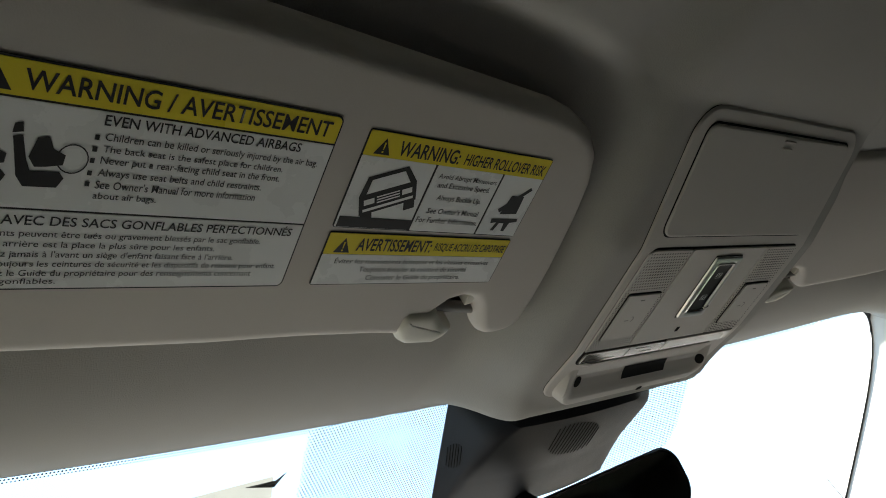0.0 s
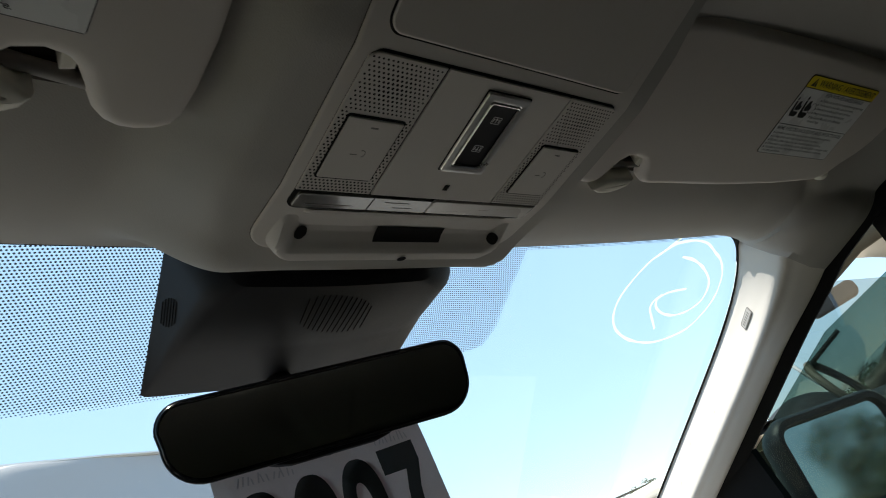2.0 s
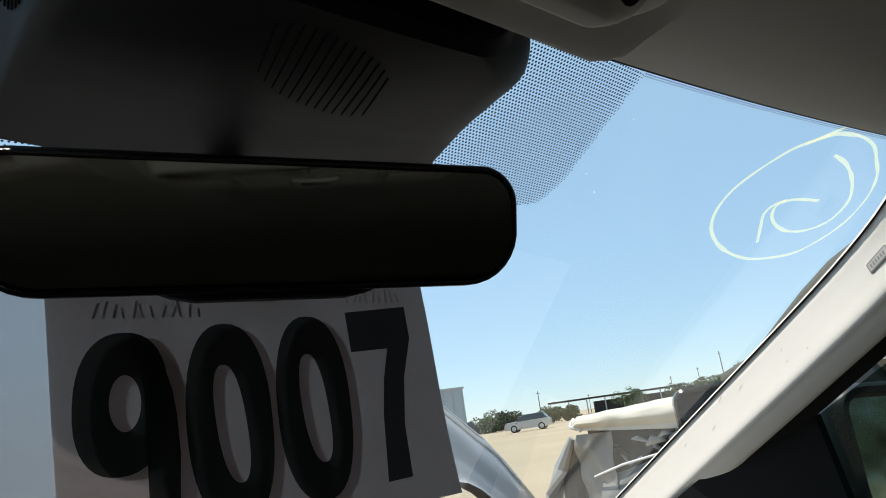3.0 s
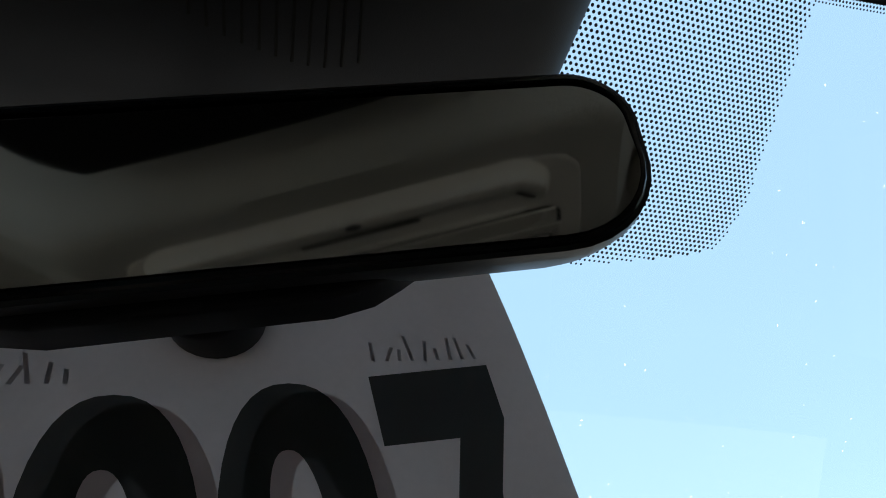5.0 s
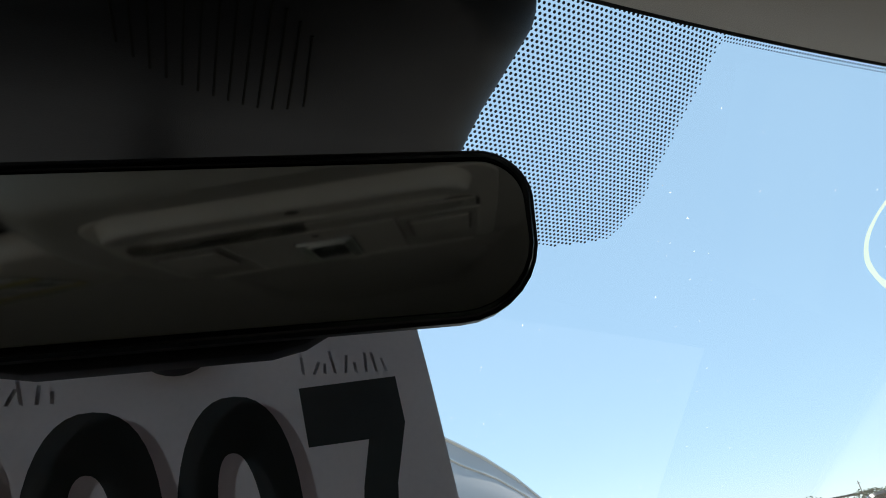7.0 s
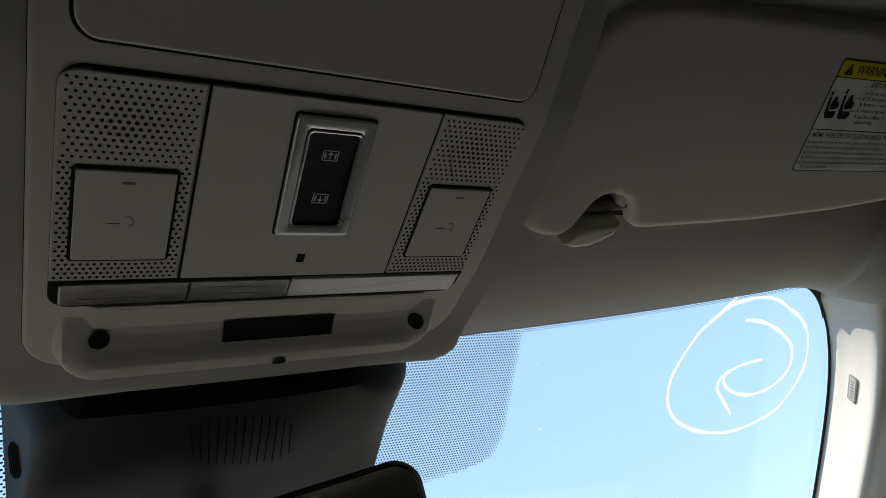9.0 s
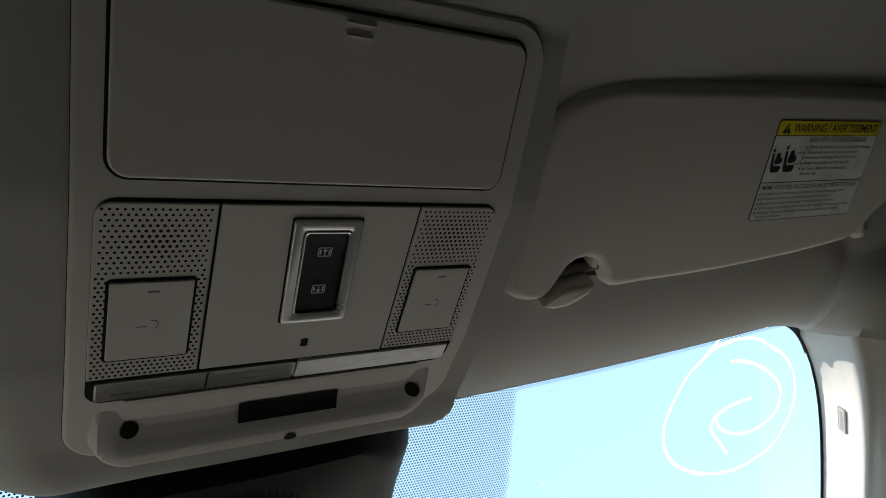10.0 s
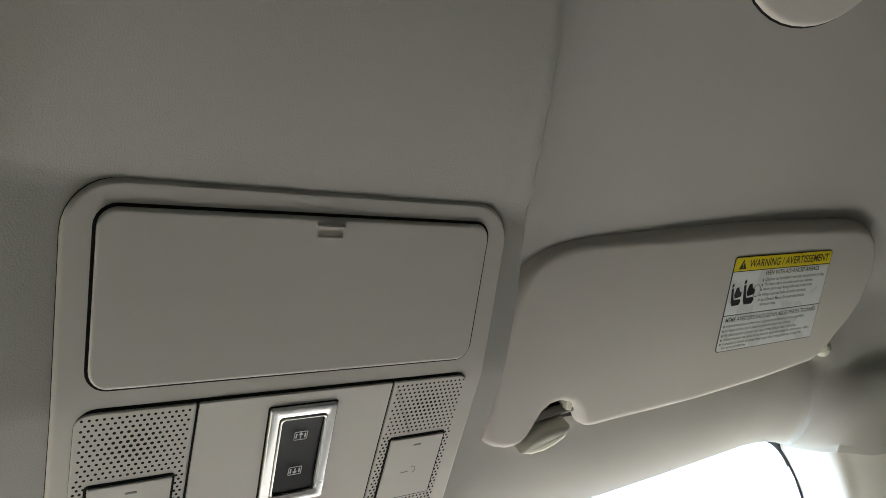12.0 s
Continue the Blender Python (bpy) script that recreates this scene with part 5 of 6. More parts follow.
LOW_EDGE = ((-1.1, 1.02), (-0.6, 1.12), (0.2, 1.225), (0.70, 1.232), (0.86, 1.230), (0.905, 1.216), (0.949, 1.184), (1.03, 1.11), (1.10, 1.04), (1.2, 0.93), (1.5, 0.80))
RIDGE = ((-1.1, 1.15), (-0.9, 1.45), (-0.3, 1.80), (0.0, 1.785), (0.42, 1.735), (0.748, 1.553), (0.837, 1.482), (0.902, 1.41), (1.06, 1.296), (1.18, 1.146), (1.35, 0.95), (1.5, 0.85))


def bonnet():
    root = thing("bonnet", "dented grey car bonnet standing raised in front of the windscreen", "car bonnet")
    bm = bmesh.new()

    def f(u, v):
        x = -1.0 + 2.4 * u
        top, low = lerp_table(RIDGE, x), lerp_table(LOW_EDGE, x)
        k = v / 0.5 if v < 0.5 else (1 - v) / 0.5
        back = 0 if v < 0.5 else 0.035 * smooth((1 - k) / 0.15)
        z = low + (top - low) * smooth(k) + 0.014 * noise.noise((x * 3, k * 3, 1)) * smooth(k) + 0.004 * noise.noise((x * 11, k * 6, 4)) - back * 0.2
        return (x, 1.16 + 0.11 * k + 0.02 * noise.noise((x * 4, k * 3, 7)) + back, z)
    grid(bm, 70, 48, f)
    part("panel", bm, GREYPAINT, root)
    # the crease's highlight is a silver tube on the grey panel
    bm = tube(bmesh.new(), [tuple(Vector(f(0.58 + 0.35 * i / 30, 0.405)) + Vector((0, -0.001, 0))) for i in range(31)], 0.0028, 6)
    part("crease_highlight", bm, SILVER, root, "crease along the edge, its highlight put in as a silver line")
    bm = tube(bmesh.new(), [(0.835, 1.22, 1.25), (0.80, 1.23, 1.12), (0.75, 1.24, 0.93)], [0.008, 0.009, 0.009], 8)
    part("stay", bm, DARKMETAL, root, "dull grey stay below the raised bonnet")
    bm = bmesh.new()
    grid(bm, 30, 10, lambda u, v: ((x := -0.95 + 1.9 * u), 1.85 + 0.06 * math.sin(math.pi * u) + 0.05 * math.sin(v * 7), 0.0 + 0.90 * v))
    part("front_end", bm, DARKMETAL, root, "broken dark front end below the bonnet")
    # silver tube along the ridge stands for the light line on its fold
    bm = bmesh.new()
    tube(bm, [f(i / 40, 0.5) for i in range(41)], 0.0045, 6)
    part("edge_highlight", bm, SILVER, root, "folded edge, its highlight put in as a silver line")


bonnet()


def door_mirror():
    root = thing("door_mirror", "black-cased exterior door mirror outside the passenger window", "door mirror")
    M = frame_of((1.000, 0.312, 1.232), (0.88, -0.45, -0.05), (0.02, 0.088, 1))
    o = [(x + 0.04 * y, y) for x, y in rrect(0.250, 0.180, 0.040, 8)]
    case = mat("mirror_case", (0.030, 0.034, 0.040), 0.45, vary=0.15, scale=15, fine=300, bump=0.05, spec=0.2)
    bm = bmesh.new()
    rings(bm, [[(x, y, h) for x, y in inset(o, d)] for d, h in ((0.020, -0.012), (0.014, 0.002), (0.004, 0.004), (0.0, 0.0), (-0.004, -0.02), (0.004, -0.05), (0.03, -0.085), (0.06, -0.098))], True)
    part("housing", warp(bm, lambda p: M @ p), case, root)
    bm = bmesh.new()
    poly(bm, inset(o, 0.018), -0.006)
    part("glass", warp(bm, lambda p: M @ p), mat("door_mirror_glass", (0.62, 0.66, 0.66), 0.02, metal=1.0, vary=0.02, bump=0), root, "bright mirror glass", smooth=False)
    bm = bmesh.new()
    tube(bm, [(0.79, 0.46, 1.10), (0.87, 0.43, 1.13), (0.94, 0.40, 1.16)], [0.04, 0.034, 0.03], 10)
    part("arm", bm, BLACK, root)


door_mirror()


# ---- vehicles ----
def wheel(root, x, y, r, w, side):
    bm = bmesh.new()
    k = 28
    prof = ((r * 0.62, -w / 2), (r * 0.9, -w / 2), (r, -w * 0.36), (r, w * 0.36), (r * 0.9, w / 2), (r * 0.62, w / 2))
    rings(bm, [[(x + side * q, y + p * math.cos(2 * math.pi * i / k), r + p * math.sin(2 * math.pi * i / k)) for i in range(k)] for p, q in prof], False)
    t = part("tyre", bm, RUBBER, root, "black rubber tyre")
    bm = bmesh.new()
    rings(bm, [[(x + side * q, y + p * math.cos(2 * math.pi * i / k), r + p * math.sin(2 * math.pi * i / k)) for i in range(k)] for p, q in
               ((r * 0.64, w * 0.4), (r * 0.55, w * 0.3), (r * 0.2, w * 0.34), (r * 0.12, w * 0.42))], True)
    part("rim", bm, STEEL, t, "grey alloy rim")


def car(name, label, category, m, length, width, profile, glasshouse, paint, r=0.36):
    """A car along y: the body from a side profile, the glasshouse above it drawn in towards the roof."""
    root = thing(name, label, category)
    root.matrix_world = m
    bm = bmesh.new()
    hw = width / 2

    def shell(pts, zref, tin):
        loops = []
        for k in range(9):
            a = -1 + k / 4
            loops.append([((hw - tin * max(0, z - zref)) * a, y, z - 0.03 * abs(a) ** 3) for y, z in pts])
        return loops
    rings(bm, shell(profile, 0.9, 0.05), True, True)
    part("body", bm, paint, root)
    bm = bmesh.new()
    rings(bm, shell(glasshouse, glasshouse[0][1], 0.35), True, True)
    g = part("glasshouse", bm, CARGLASS, root, "dark tinted windows")
    ztop = max(z for _, z in glasshouse)
    ys = [y for y, z in glasshouse if z > ztop - 0.03]
    bm = slab(rrect(width - 0.36 * 2 * (ztop - glasshouse[0][1]) + 0.02, max(ys) - min(ys) + 0.1, 0.12, 4, 0, (max(ys) + min(ys)) / 2), ztop - 0.02, ztop + 0.03, 0.02, 2)
    part("roof", bm, paint, root)
    for side in (-1, 1):
        for y in (length * 0.30, -length * 0.30):
            wheel(root, side * (hw - 0.10), y, r, 0.22, side)
    return root


SUV_BODY = [(2.25, 0.45), (2.30, 0.75), (2.15, 0.98), (1.05, 1.08), (-1.9, 1.10), (-2.2, 1.0), (-2.25, 0.5), (-2.1, 0.32), (2.1, 0.30)]
SUV_GLASS = [(1.10, 1.05), (0.35, 1.62), (-1.55, 1.66), (-2.05, 1.08)]
car("parked_suv", "silver SUV parked far off on the lot", "car", pose(50.5, 49.0, 0, 0, 0, 35), 4.6, 1.9, SUV_BODY, SUV_GLASS, SILVER)
car("parked_car", "dark car parked far off beside bushes", "car", pose(47.0, 56.0, 0, 0, 0, 60), 4.6, 1.85, SUV_BODY, SUV_GLASS, DARKMETAL)
PICK_BODY = [(2.7, 0.5), (2.75, 1.05), (2.6, 1.24), (1.2, 1.34), (-0.9, 1.36), (-2.7, 1.30), (-2.75, 0.6), (-2.5, 0.45), (2.5, 0.42)]
PICK_GLASS = [(1.2, 1.30), (0.65, 1.94), (-0.75, 1.96), (-0.95, 1.32)]
pickup = car("pickup_truck", "cream-white pickup truck parked across behind the car", "pickup", pose(-1.3, -12.4, 0, 0, 0, -66), 5.5, 2.0, PICK_BODY, PICK_GLASS, CREAMWHITE, 0.4)
for side in (-1, 1):
    for y in (1.08, 0.12, -0.82):
        bm = tube(bmesh.new(), [(side * 1.0, y, 1.30), (side * 0.79, 0.35 + (y - 0.35) * 0.62, 1.95)], 0.075, 8)
        part("window_post", bm, CREAMWHITE, pickup)
car("parked_car", "dark red car parked behind on the driver side", "car", pose(-3.3, -5.6, 0, 0, 0, 25), 4.6, 1.85, SUV_BODY, SUV_GLASS, RED)


def wreck():
    """Tall crash-damaged car parked close beside, nose forward."""
    root = thing("wrecked_car", "silver crash-damaged car with bent bonnet and open dark front end", "wrecked car")
    X0, X1 = 2.03, 3.86
    OLIVE = mat("olive_pillar_trim", (0.075, 0.070, 0.052), 0.7, vary=0.2, scale=8, fine=300, bump=0.2)
    rnd = random.Random(21)

    def P(name, bm, material, label="", parent=None):
        return part(name, bm, material, parent or root, label)

    def hood(u, v):
        x, y = X0 + (X1 - X0) * u, 1.02 + 0.81 * v
        z = 1.366 - 0.050 * v + 0.016 * math.sin(math.pi * min(1, u * 1.3)) - 0.05 * u - 0.035 * smooth((v - 0.95) / 0.05)
        return (x, y, z + 0.005 * noise.noise((x * 4, y * 5, 2)) + 0.003 * noise.noise((x * 13, y * 13, 5)))
    bm = grid(bmesh.new(), 30, 30, hood)
    bonnet_panel = P("bonnet", bm, CREAMPAINT, "bent cream-silver bonnet")

    # side of the bonnet folded down over the wing
    def fold(u, v):
        x, y, z = hood(0.0, 0.05 + 0.93 * u)
        low = 1.222 + 0.042 * u
        k = v + 0.05 * math.sin(u * 11) * v * (1 - v)
        return (x - 0.030 * math.sin(math.pi * min(1, v * 1.2)) - 0.010 * v + 0.008 * noise.noise((u * 6, v * 4, 8)), y - 0.035 * v * smooth((u - 0.7) / 0.3), z + (low - z) * k)
    bm = grid(bmesh.new(), 40, 12, fold)
    grid(bm, 40, 3, lambda u, v: tuple(Vector(fold(u, 1.0)) + Vector((0.06 * v, 0, 0.02 * v))))
    P("bonnet_fold", bm, CREAMPAINT, "bright folded side of the bonnet", bonnet_panel)
    bm = tube(bmesh.new(), [tuple(Vector(fold(0.985 + 0.015 * math.sin(v / 4), v / 12)) + Vector((-0.004, 0.004, 0))) for v in range(13)], 0.007, 6)
    P("bonnet_edge", bm, WHITEPAINT, "bright folded bonnet edge", bonnet_panel)
    bm = tube(bmesh.new(), [(X0 - 0.02, y, z) for y, z in ((1.74, 1.092), (1.60, 1.130), (1.46, 1.155), (1.30, 1.180))], [0.004, 0.005, 0.005, 0.003], 6)
    P("bright_strip", bm, WHITEPAINT, "bright bent trim strip on the wing")
    # crumpled liner sheet under the front corner of the bonnet
    bm = grid(bmesh.new(), 14, 18, lambda u, v: (X0 - 0.012 + 0.03 * noise.noise((u * 3, v * 5, 6)) + 0.02 * v, 1.80 - 0.17 * u + 0.02 * math.sin(v * 5), 1.25 - 0.42 * v))
    P("liner_sheet", bm, DULLPAINT, "dull crumpled sheet hanging under the bonnet corner")
    for y, z, r in ((1.52, 1.205, 0.010), (1.46, 1.195, 0.016), (1.41, 1.215, 0.008), (1.36, 1.205, 0.014), (1.33, 1.225, 0.010)):
        a = rnd.uniform(-0.5, 0.5)
        bm = tube(bmesh.new(), [(X0 + 0.01, y + 0.04, z - 0.03 * a), (X0 - 0.01, y, z + 0.012), (X0 + 0.02, y - 0.035, z + 0.03 * a)], [r * 0.4, r, r * 0.3], 7)
        P("torn_piece", bm, STEEL, "pale torn metal")
    bm = tube(bmesh.new(), [(X0 - 0.01, 1.83, 1.24), (X0 - 0.02, 1.90, 1.13), (X0 - 0.03, 1.95, 1.03), (X0 - 0.02, 2.00, 0.92), (X0 + 0.05, 2.02, 0.70)], [0.012, 0.03, 0.035, 0.04, 0.03], 8)
    P("lamp_remnant", bm, STEEL, "crushed corner lamp")
    bm = tube(bmesh.new(), [(X0 + 0.03, 1.82, 1.22), (X0 + 0.02, 1.87, 1.08), (X0 + 0.05, 1.92, 0.90)], [0.03, 0.05, 0.05], 8)
    P("lamp_housing", bm, DARKMETAL, "dark broken lamp housing")
    bm = grid(bmesh.new(), 16, 16, lambda u, v: (X0 + 0.06 + 1.6 * u, 1.80 - 0.05 * math.sin(u * 9), 0.35 + 0.93 * v + 0.03 * noise.noise((u * 8, v * 8, 0))))
    grid(bm, 16, 16, lambda u, v: (X0 + 0.05 + 0.03 * noise.noise((u * 7, v * 9, 3)), 1.02 + 0.78 * u, 0.75 + 0.54 * v))
    P("engine_bay", bm, DARKMETAL, "dark exposed front end")
    for i in range(9):
        x, y, z = X0 + 0.03 + 0.02 * rnd.random(), 1.25 + 0.05 * i, 1.13 + 0.10 * rnd.random()
        bm = tube(bmesh.new(), [(x, y, z), (x - 0.012, y + 0.05, z + 0.03 * rnd.uniform(-1, 1)), (x + 0.006, y + 0.1, z + 0.03 * rnd.uniform(-1, 1))], 0.005 + 0.007 * rnd.random(), 6)
        P("torn_bracket", bm, STEEL if i % 3 == 0 else DARKMETAL)

    def fender(u, v):
        y = 0.98 + 0.74 * u
        top = 1.205 - 0.115 * smooth((y - 1.15) / 0.62)
        z = 0.50 + (top - 0.50) * v
        x = X0 - 0.035 + 0.05 * v ** 5 - 0.03 * math.sin(math.pi * v) + (0.10 if math.hypot(y - 1.36, z - 0.38) < 0.47 else 0)
        return (x + 0.010 * noise.noise((y * 6, z * 5, 9)), y, z)
    P("fender", grid(bmesh.new(), 40, 36, fender), DULLPAINT, "dented grey front wing")
    bm = box(bmesh.new(), X0 - 0.01, X0 + 0.07, -2.6, 1.0, 0.45, 1.20)
    bmesh.ops.bevel(bm, geom=bm.edges[:], offset=0.02, segments=2, affect='EDGES')
    P("doors", bm, SILVER, "silver side doors")
    P("floor_pan", box(bmesh.new(), X0 + 0.08, X1, -2.6, 0.98, 0.40, 0.62), DARKMETAL)
    P("far_doors", box(bmesh.new(), X1 - 0.06, X1, -2.6, 1.0, 0.45, 1.20), SILVER)
    # windscreen pillars run on into the roof rails
    rail = ((1.16, 1.350, 0.050), (1.03, 1.392, 0.055), (0.914, 1.478, 0.062), (0.813, 1.555, 0.065), (0.72, 1.620, 0.065), (0.606, 1.678, 0.062), (0.40, 1.740, 0.055),
            (-0.2, 1.785, 0.050), (-1.4, 1.785, 0.050), (-2.4, 1.74, 0.050))
    for x, lean in ((X0 + 0.06, 0.0), (X1 - 0.06, 0.0)):
        bm = tube(bmesh.new(), [(x + lean, y, z) for y, z, _ in rail], [r for _, _, r in rail], 10)
        P("windscreen_pillar", bm, OLIVE, "dark olive windscreen pillar and roof rail")
    bm = grid(bmesh.new(), 8, 8, lambda u, v: (X0 + 0.10 + (X1 - X0 - 0.2) * u, 1.12 - 0.52 * v - 0.05 * math.sin(math.pi * v), 1.38 + 0.32 * v))
    P("windscreen", bm, SIDEGLASS, "cracked green windscreen").visible_shadow = False
    bm = grid(bmesh.new(), 10, 10, lambda u, v: (X0 + 0.06 + (X1 - X0 - 0.12) * u, 0.58 - 3.0 * v, 1.735 + 0.05 * math.sin(math.pi * u) + 0.05 * math.sin(math.pi * v)))
    P("roof", bm, SILVER)
    for x in (X0 + 0.05, X1 - 0.05):
        for y in (-0.28, -1.35, -2.45):
            P("door_post", tube(bmesh.new(), [(x, y + 0.03, 1.18), (x, y, 1.76)], 0.05, 8), BLACK, "black door post")
    P("tail_panel", box(bmesh.new(), X0 + 0.05, X1 - 0.05, -2.66, -2.60, 0.45, 1.75), SILVER)
    # inside: dash hood, bent steering wheel with a collapsed pale air bag, inner mirror
    bm = grid(bmesh.new(), 24, 12, lambda u, v: (X0 + 0.08 + 1.66 * u, 1.12 - 0.34 * v, 1.24 + (0.09 + 0.085 * math.exp(-((u - 0.27) / 0.15) ** 2)) * math.sin(math.pi * (0.30 + 0.65 * v))))
    P("dash_hood", bm, BLACK, "dark arched instrument hood")
    C, R = Vector((2.62, 0.83, 1.33)), Matrix.Rotation(radians(62), 3, 'X') @ Matrix.Rotation(radians(8), 3, 'Y')
    ring = [C + R @ Vector((0.19 * math.cos(a), 0.19 * math.sin(a), 0)) for a in [2 * math.pi * i / 28 for i in range(29)]]
    P("steering_wheel", tube(bmesh.new(), ring, 0.016, 8, False), OLIVE, "olive brown steering wheel rim")
    bm = bmesh.new()
    grid(bm, 16, 10, lambda u, v: tuple(C + R @ Vector((0.15 * (2 * u - 1), -0.05 - 0.13 * v + 0.02 * math.sin(7 * u), 0.05 + 0.03 * noise.noise((u * 5, v * 5, 2)) - 0.10 * v))))
    P("collapsed_airbag", bm, WHITEPAINT, "pale collapsed air bag cloth")
    P("airbag_hem", tube(bmesh.new(), [(2.60, 0.975, 1.525), (2.59, 0.955, 1.495), (2.59, 0.938, 1.46), (2.60, 0.914, 1.41)], 0.007, 6), WHITEPAINT, "pale rolled hem of the bag")
    P("wiper", tube(bmesh.new(), [(3.40, 1.218, 1.55), (3.40, 1.115, 1.593), (3.40, 1.012, 1.635)], 0.012, 6), BLACK, "black wiper arm")
    o = rrect(0.22, 0.075, 0.03, 5)
    M = frame_of((2.92, 0.80, 1.715), (0.35, -0.94, 0.10), (0, 0.1, 1))
    bm = slab(o, -0.03, 0.01, 0.008, 2, back=True)
    P("inner_mirror", warp(bm, lambda p: M @ p), BLACK, "black inner mirror")
    # door mirror
    M = frame_of((X0 - 0.12, 1.145, 1.292), (0.62, -0.78, 0.04), (0, 0.04, 1))
    o = rrect(0.215, 0.150, 0.045, 6)
    bm = bmesh.new()
    rings(bm, [[(x, y, h) for x, y in inset(o, d)] for d, h in ((0.016, 0.004), (0.008, 0.008), (0.0, 0.0), (0.0, -0.05), (0.03, -0.10), (0.06, -0.12))], True, False)
    shell = P("side_mirror", warp(bm, lambda p: M @ p), GLOSSBLACK, "black side mirror")
    bm = bmesh.new()
    poly(bm, inset(o, 0.015), 0.0045)
    P("side_mirror_glass", warp(bm, lambda p: M @ p), CARGLASS, "dusty dark mirror glass", shell)
    P("mirror_arm", tube(bmesh.new(), [(X0 - 0.08, 1.09, 1.24), (X0 + 0.02, 1.02, 1.17)], 0.03, 8), BLACK)
    for y in (1.36, -1.75):
        for side, x in ((-1, X0 + 0.12), (1, X1 - 0.12)):
            wheel(root, x, y, 0.38, 0.24, side)


wreck()


# ---- far buildings, canopy, poles and trees ----
def trailer():
    root = thing("site_building", "blue-grey clad flat-roofed building far off", "building")
    M = pose(32.4, 40.0, 0, 0, 0, -25)
    bm = bmesh.new()
    box(bm, -9.0, 1.2, -2.0, 3.0, 0, 3.92)
    part("wall", warp(bm, lambda p: M @ p), BLUEWALL, root, smooth=False)
    bm = bmesh.new()
    box(bm, -9.08, 1.28, -2.08, 3.08, 3.92, 4.06)
    part("roof", warp(bm, lambda p: M @ p), STEEL, root, smooth=False)
    for i in range(16):
        bm = bmesh.new()
        x = -8.8 + 0.66 * i
        box(bm, x - 0.03, x + 0.03, -2.05, -2.0, 0.1, 3.88)
        part("cladding_rib", warp(bm, lambda p: M @ p), BLUEWALL, root, smooth=False)


trailer()


def canopy():
    root = thing("long_canopy", "long low open steel canopy at the far edge of the lot", "canopy")
    M = pose(150, 115, 0, 0, 0, -48)
    bm = bmesh.new()
    box(bm, -16, 18, -4, 4, 3.7, 4.1)
    part("roof", warp(bm, lambda p: M @ p), DARKMETAL, root, smooth=False)
    for i in range(8):
        bm = bmesh.new()
        box(bm, -15.5 + 4.7 * i, -15.2 + 4.7 * i, -3.6, -3.3, 0, 3.7)
        part("post", warp(bm, lambda p: M @ p), STEEL, root, smooth=False)
    bm = bmesh.new()
    box(bm, -4, 17, -1, 3, 0, 2.9)
    part("shed", warp(bm, lambda p: M @ p), DARKMETAL, root, "dark shed under the canopy", smooth=False)


canopy()


def far(az, d):
    return (d * math.sin(radians(az)), d * math.cos(radians(az)))


def pole(az, d, h):
    root = thing("utility_pole", "wooden utility pole far off with a short crossarm", "utility pole", "utility poles")
    x, y = far(az, d)
    bm = bmesh.new()
    h *= 0.72
    tube(bm, [(x, y, 0), (x, y, h)], [0.10, 0.06], 8)
    part("shaft", bm, BARK, root)
    bm = bmesh.new()
    box(bm, x - 0.5, x + 0.5, y - 0.04, y + 0.04, h - 0.42, h - 0.34)
    part("crossarm", bm, BARK, root)


for az, d, h in ((47.0, 120, 7.4), (57.5, 140, 7.2), (59.6, 150, 9.0), (61.4, 130, 11.0), (62.6, 170, 10.0), (51.0, 210, 7.5)):
    pole(az, d, h)


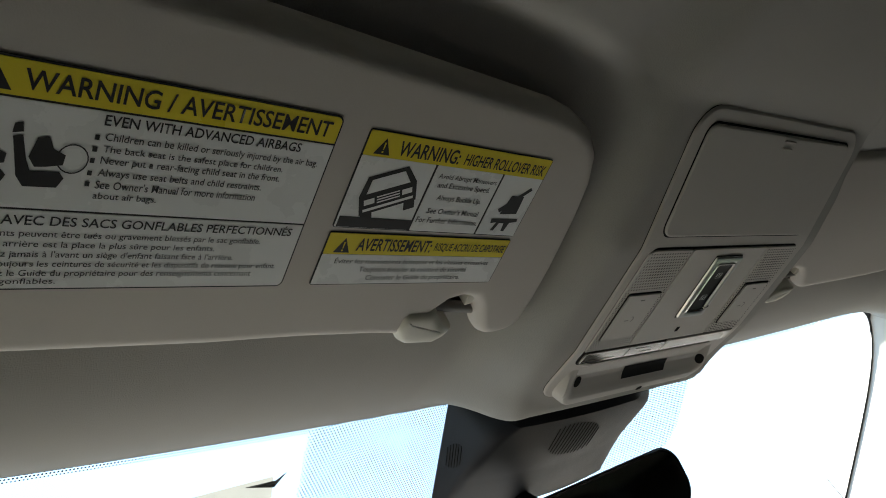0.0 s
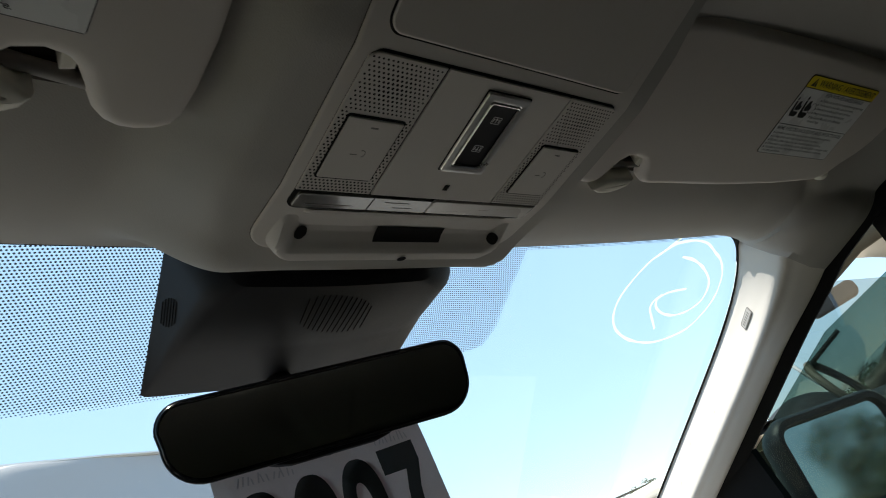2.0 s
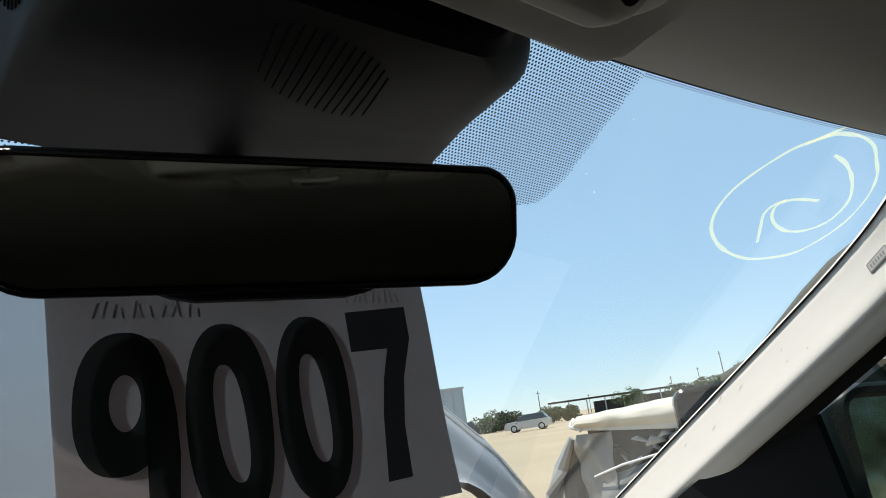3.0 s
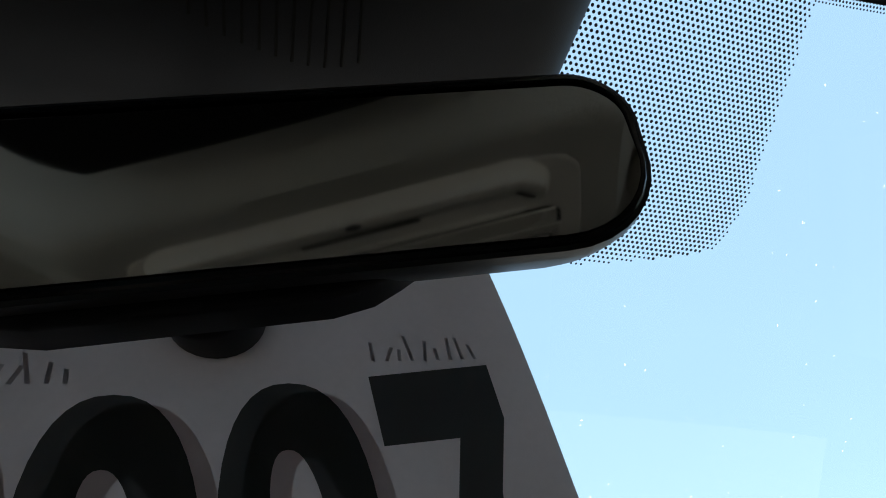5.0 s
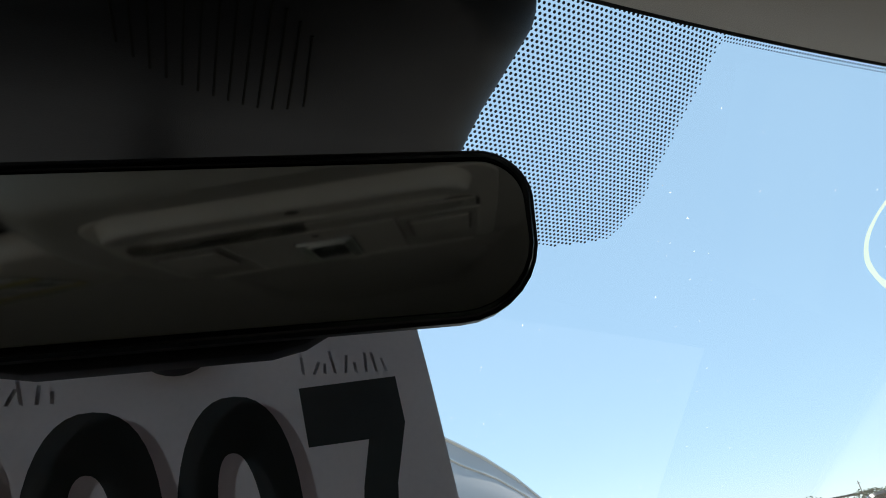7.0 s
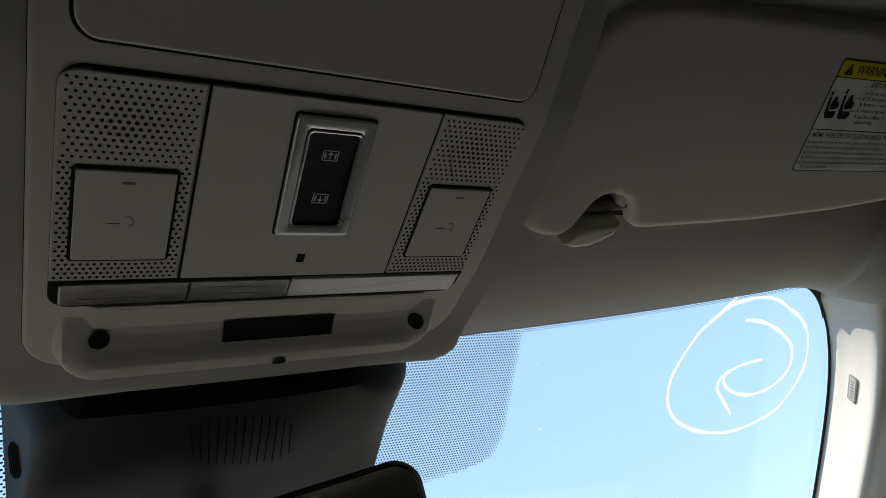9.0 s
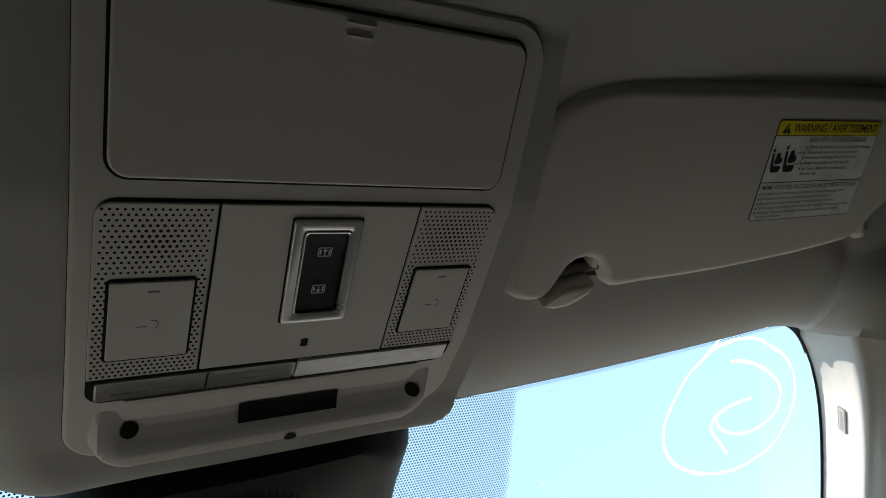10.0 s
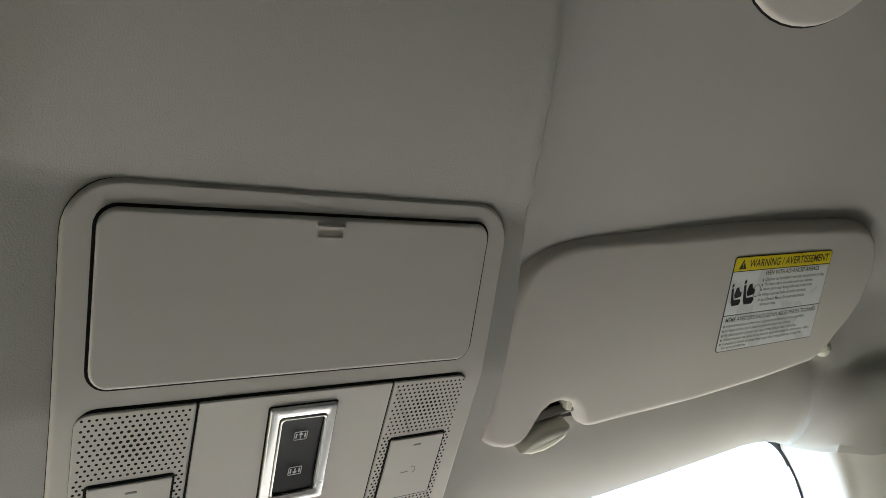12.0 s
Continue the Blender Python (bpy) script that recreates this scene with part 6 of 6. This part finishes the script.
def tree(az, d, h, w, seed):
    rnd = random.Random(seed)
    root = thing("tree", "dense dark green bushy tree at the edge of the lot", "tree", "far trees")
    x, y = far(az, d)
    if az > 0 and az < 90:
        h *= 0.68
    bm = bmesh.new()
    tube(bm, [(x, y, 0), (x + 0.1, y, h * 0.3), (x + 0.05, y + 0.1, h * 0.6)], [0.22, 0.17, 0.08], 8)
    for k in range(5):
        a = rnd.uniform(0, 6.28)
        tube(bm, [(x + 0.08, y, h * 0.3), (x + w * 0.25 * math.cos(a), y + w * 0.25 * math.sin(a), h * 0.6)], [0.09, 0.03], 6)
    part("trunk", bm, BARK, root)
    co, fa = [], []
    blobs = [(rnd.uniform(-0.36, 0.36) * w, rnd.uniform(-0.3, 0.3) * w, h * rnd.uniform(0.30, 0.82), rnd.uniform(0.14, 0.24) * w) for _ in range(11)]
    for i in range(2600):
        bx, by, bz, br = rnd.choice(blobs)
        v = Vector((rnd.gauss(0, 1), rnd.gauss(0, 1), rnd.gauss(0, 0.8))).normalized() * br * rnd.uniform(0.75, 1.08)
        c = Vector((x + bx, y + by, max(0.15, bz + v.z))) + Vector((v.x, v.y, 0))
        n = Vector((rnd.gauss(0, 1), rnd.gauss(0, 1), rnd.gauss(0, 1))).normalized()
        u = n.orthogonal().normalized() * rnd.uniform(0.10, 0.20)
        s = n.cross(u) * 0.7
        k = len(co)
        co += [tuple(c - u), tuple(c + s), tuple(c + u), tuple(c - s)]
        fa.append((k, k + 1, k + 2, k + 3))
    me = bpy.data.meshes.new("crown")
    me.from_pydata(co, [], fa)
    mesh_part("crown", me, LEAF, root, "ragged crown of small leaves")


TREES = ((42.3, 90, 3.0, 4.5), (44.0, 95, 3.2, 5.0), (47.3, 100, 2.8, 4.5), (49.0, 105, 3.2, 5.0), (54.2, 140, 5.6, 6.0), (58.5, 130, 4.6, 6.0),
         (60.3, 125, 5.2, 6.0), (61.6, 120, 5.0, 6.0), (63.6, 105, 6.2, 6.5), (65.3, 105, 5.8, 6.5), (67.5, 110, 6.0, 7.0), (72, 100, 7, 8),
         (-140, 40, 7, 7), (-128, 45, 8, 8), (-118, 38, 6.5, 7), (148, 34, 7, 8), (155, 38, 6.5, 7), (160, 28, 5, 7), (166, 75, 5, 7), (140, 45, 7, 7), (-166, 36, 5.5, 9), (-173, 40, 6, 10), (178, 38, 6, 10))
for i, q in enumerate(TREES):
    tree(*q, i + 11)
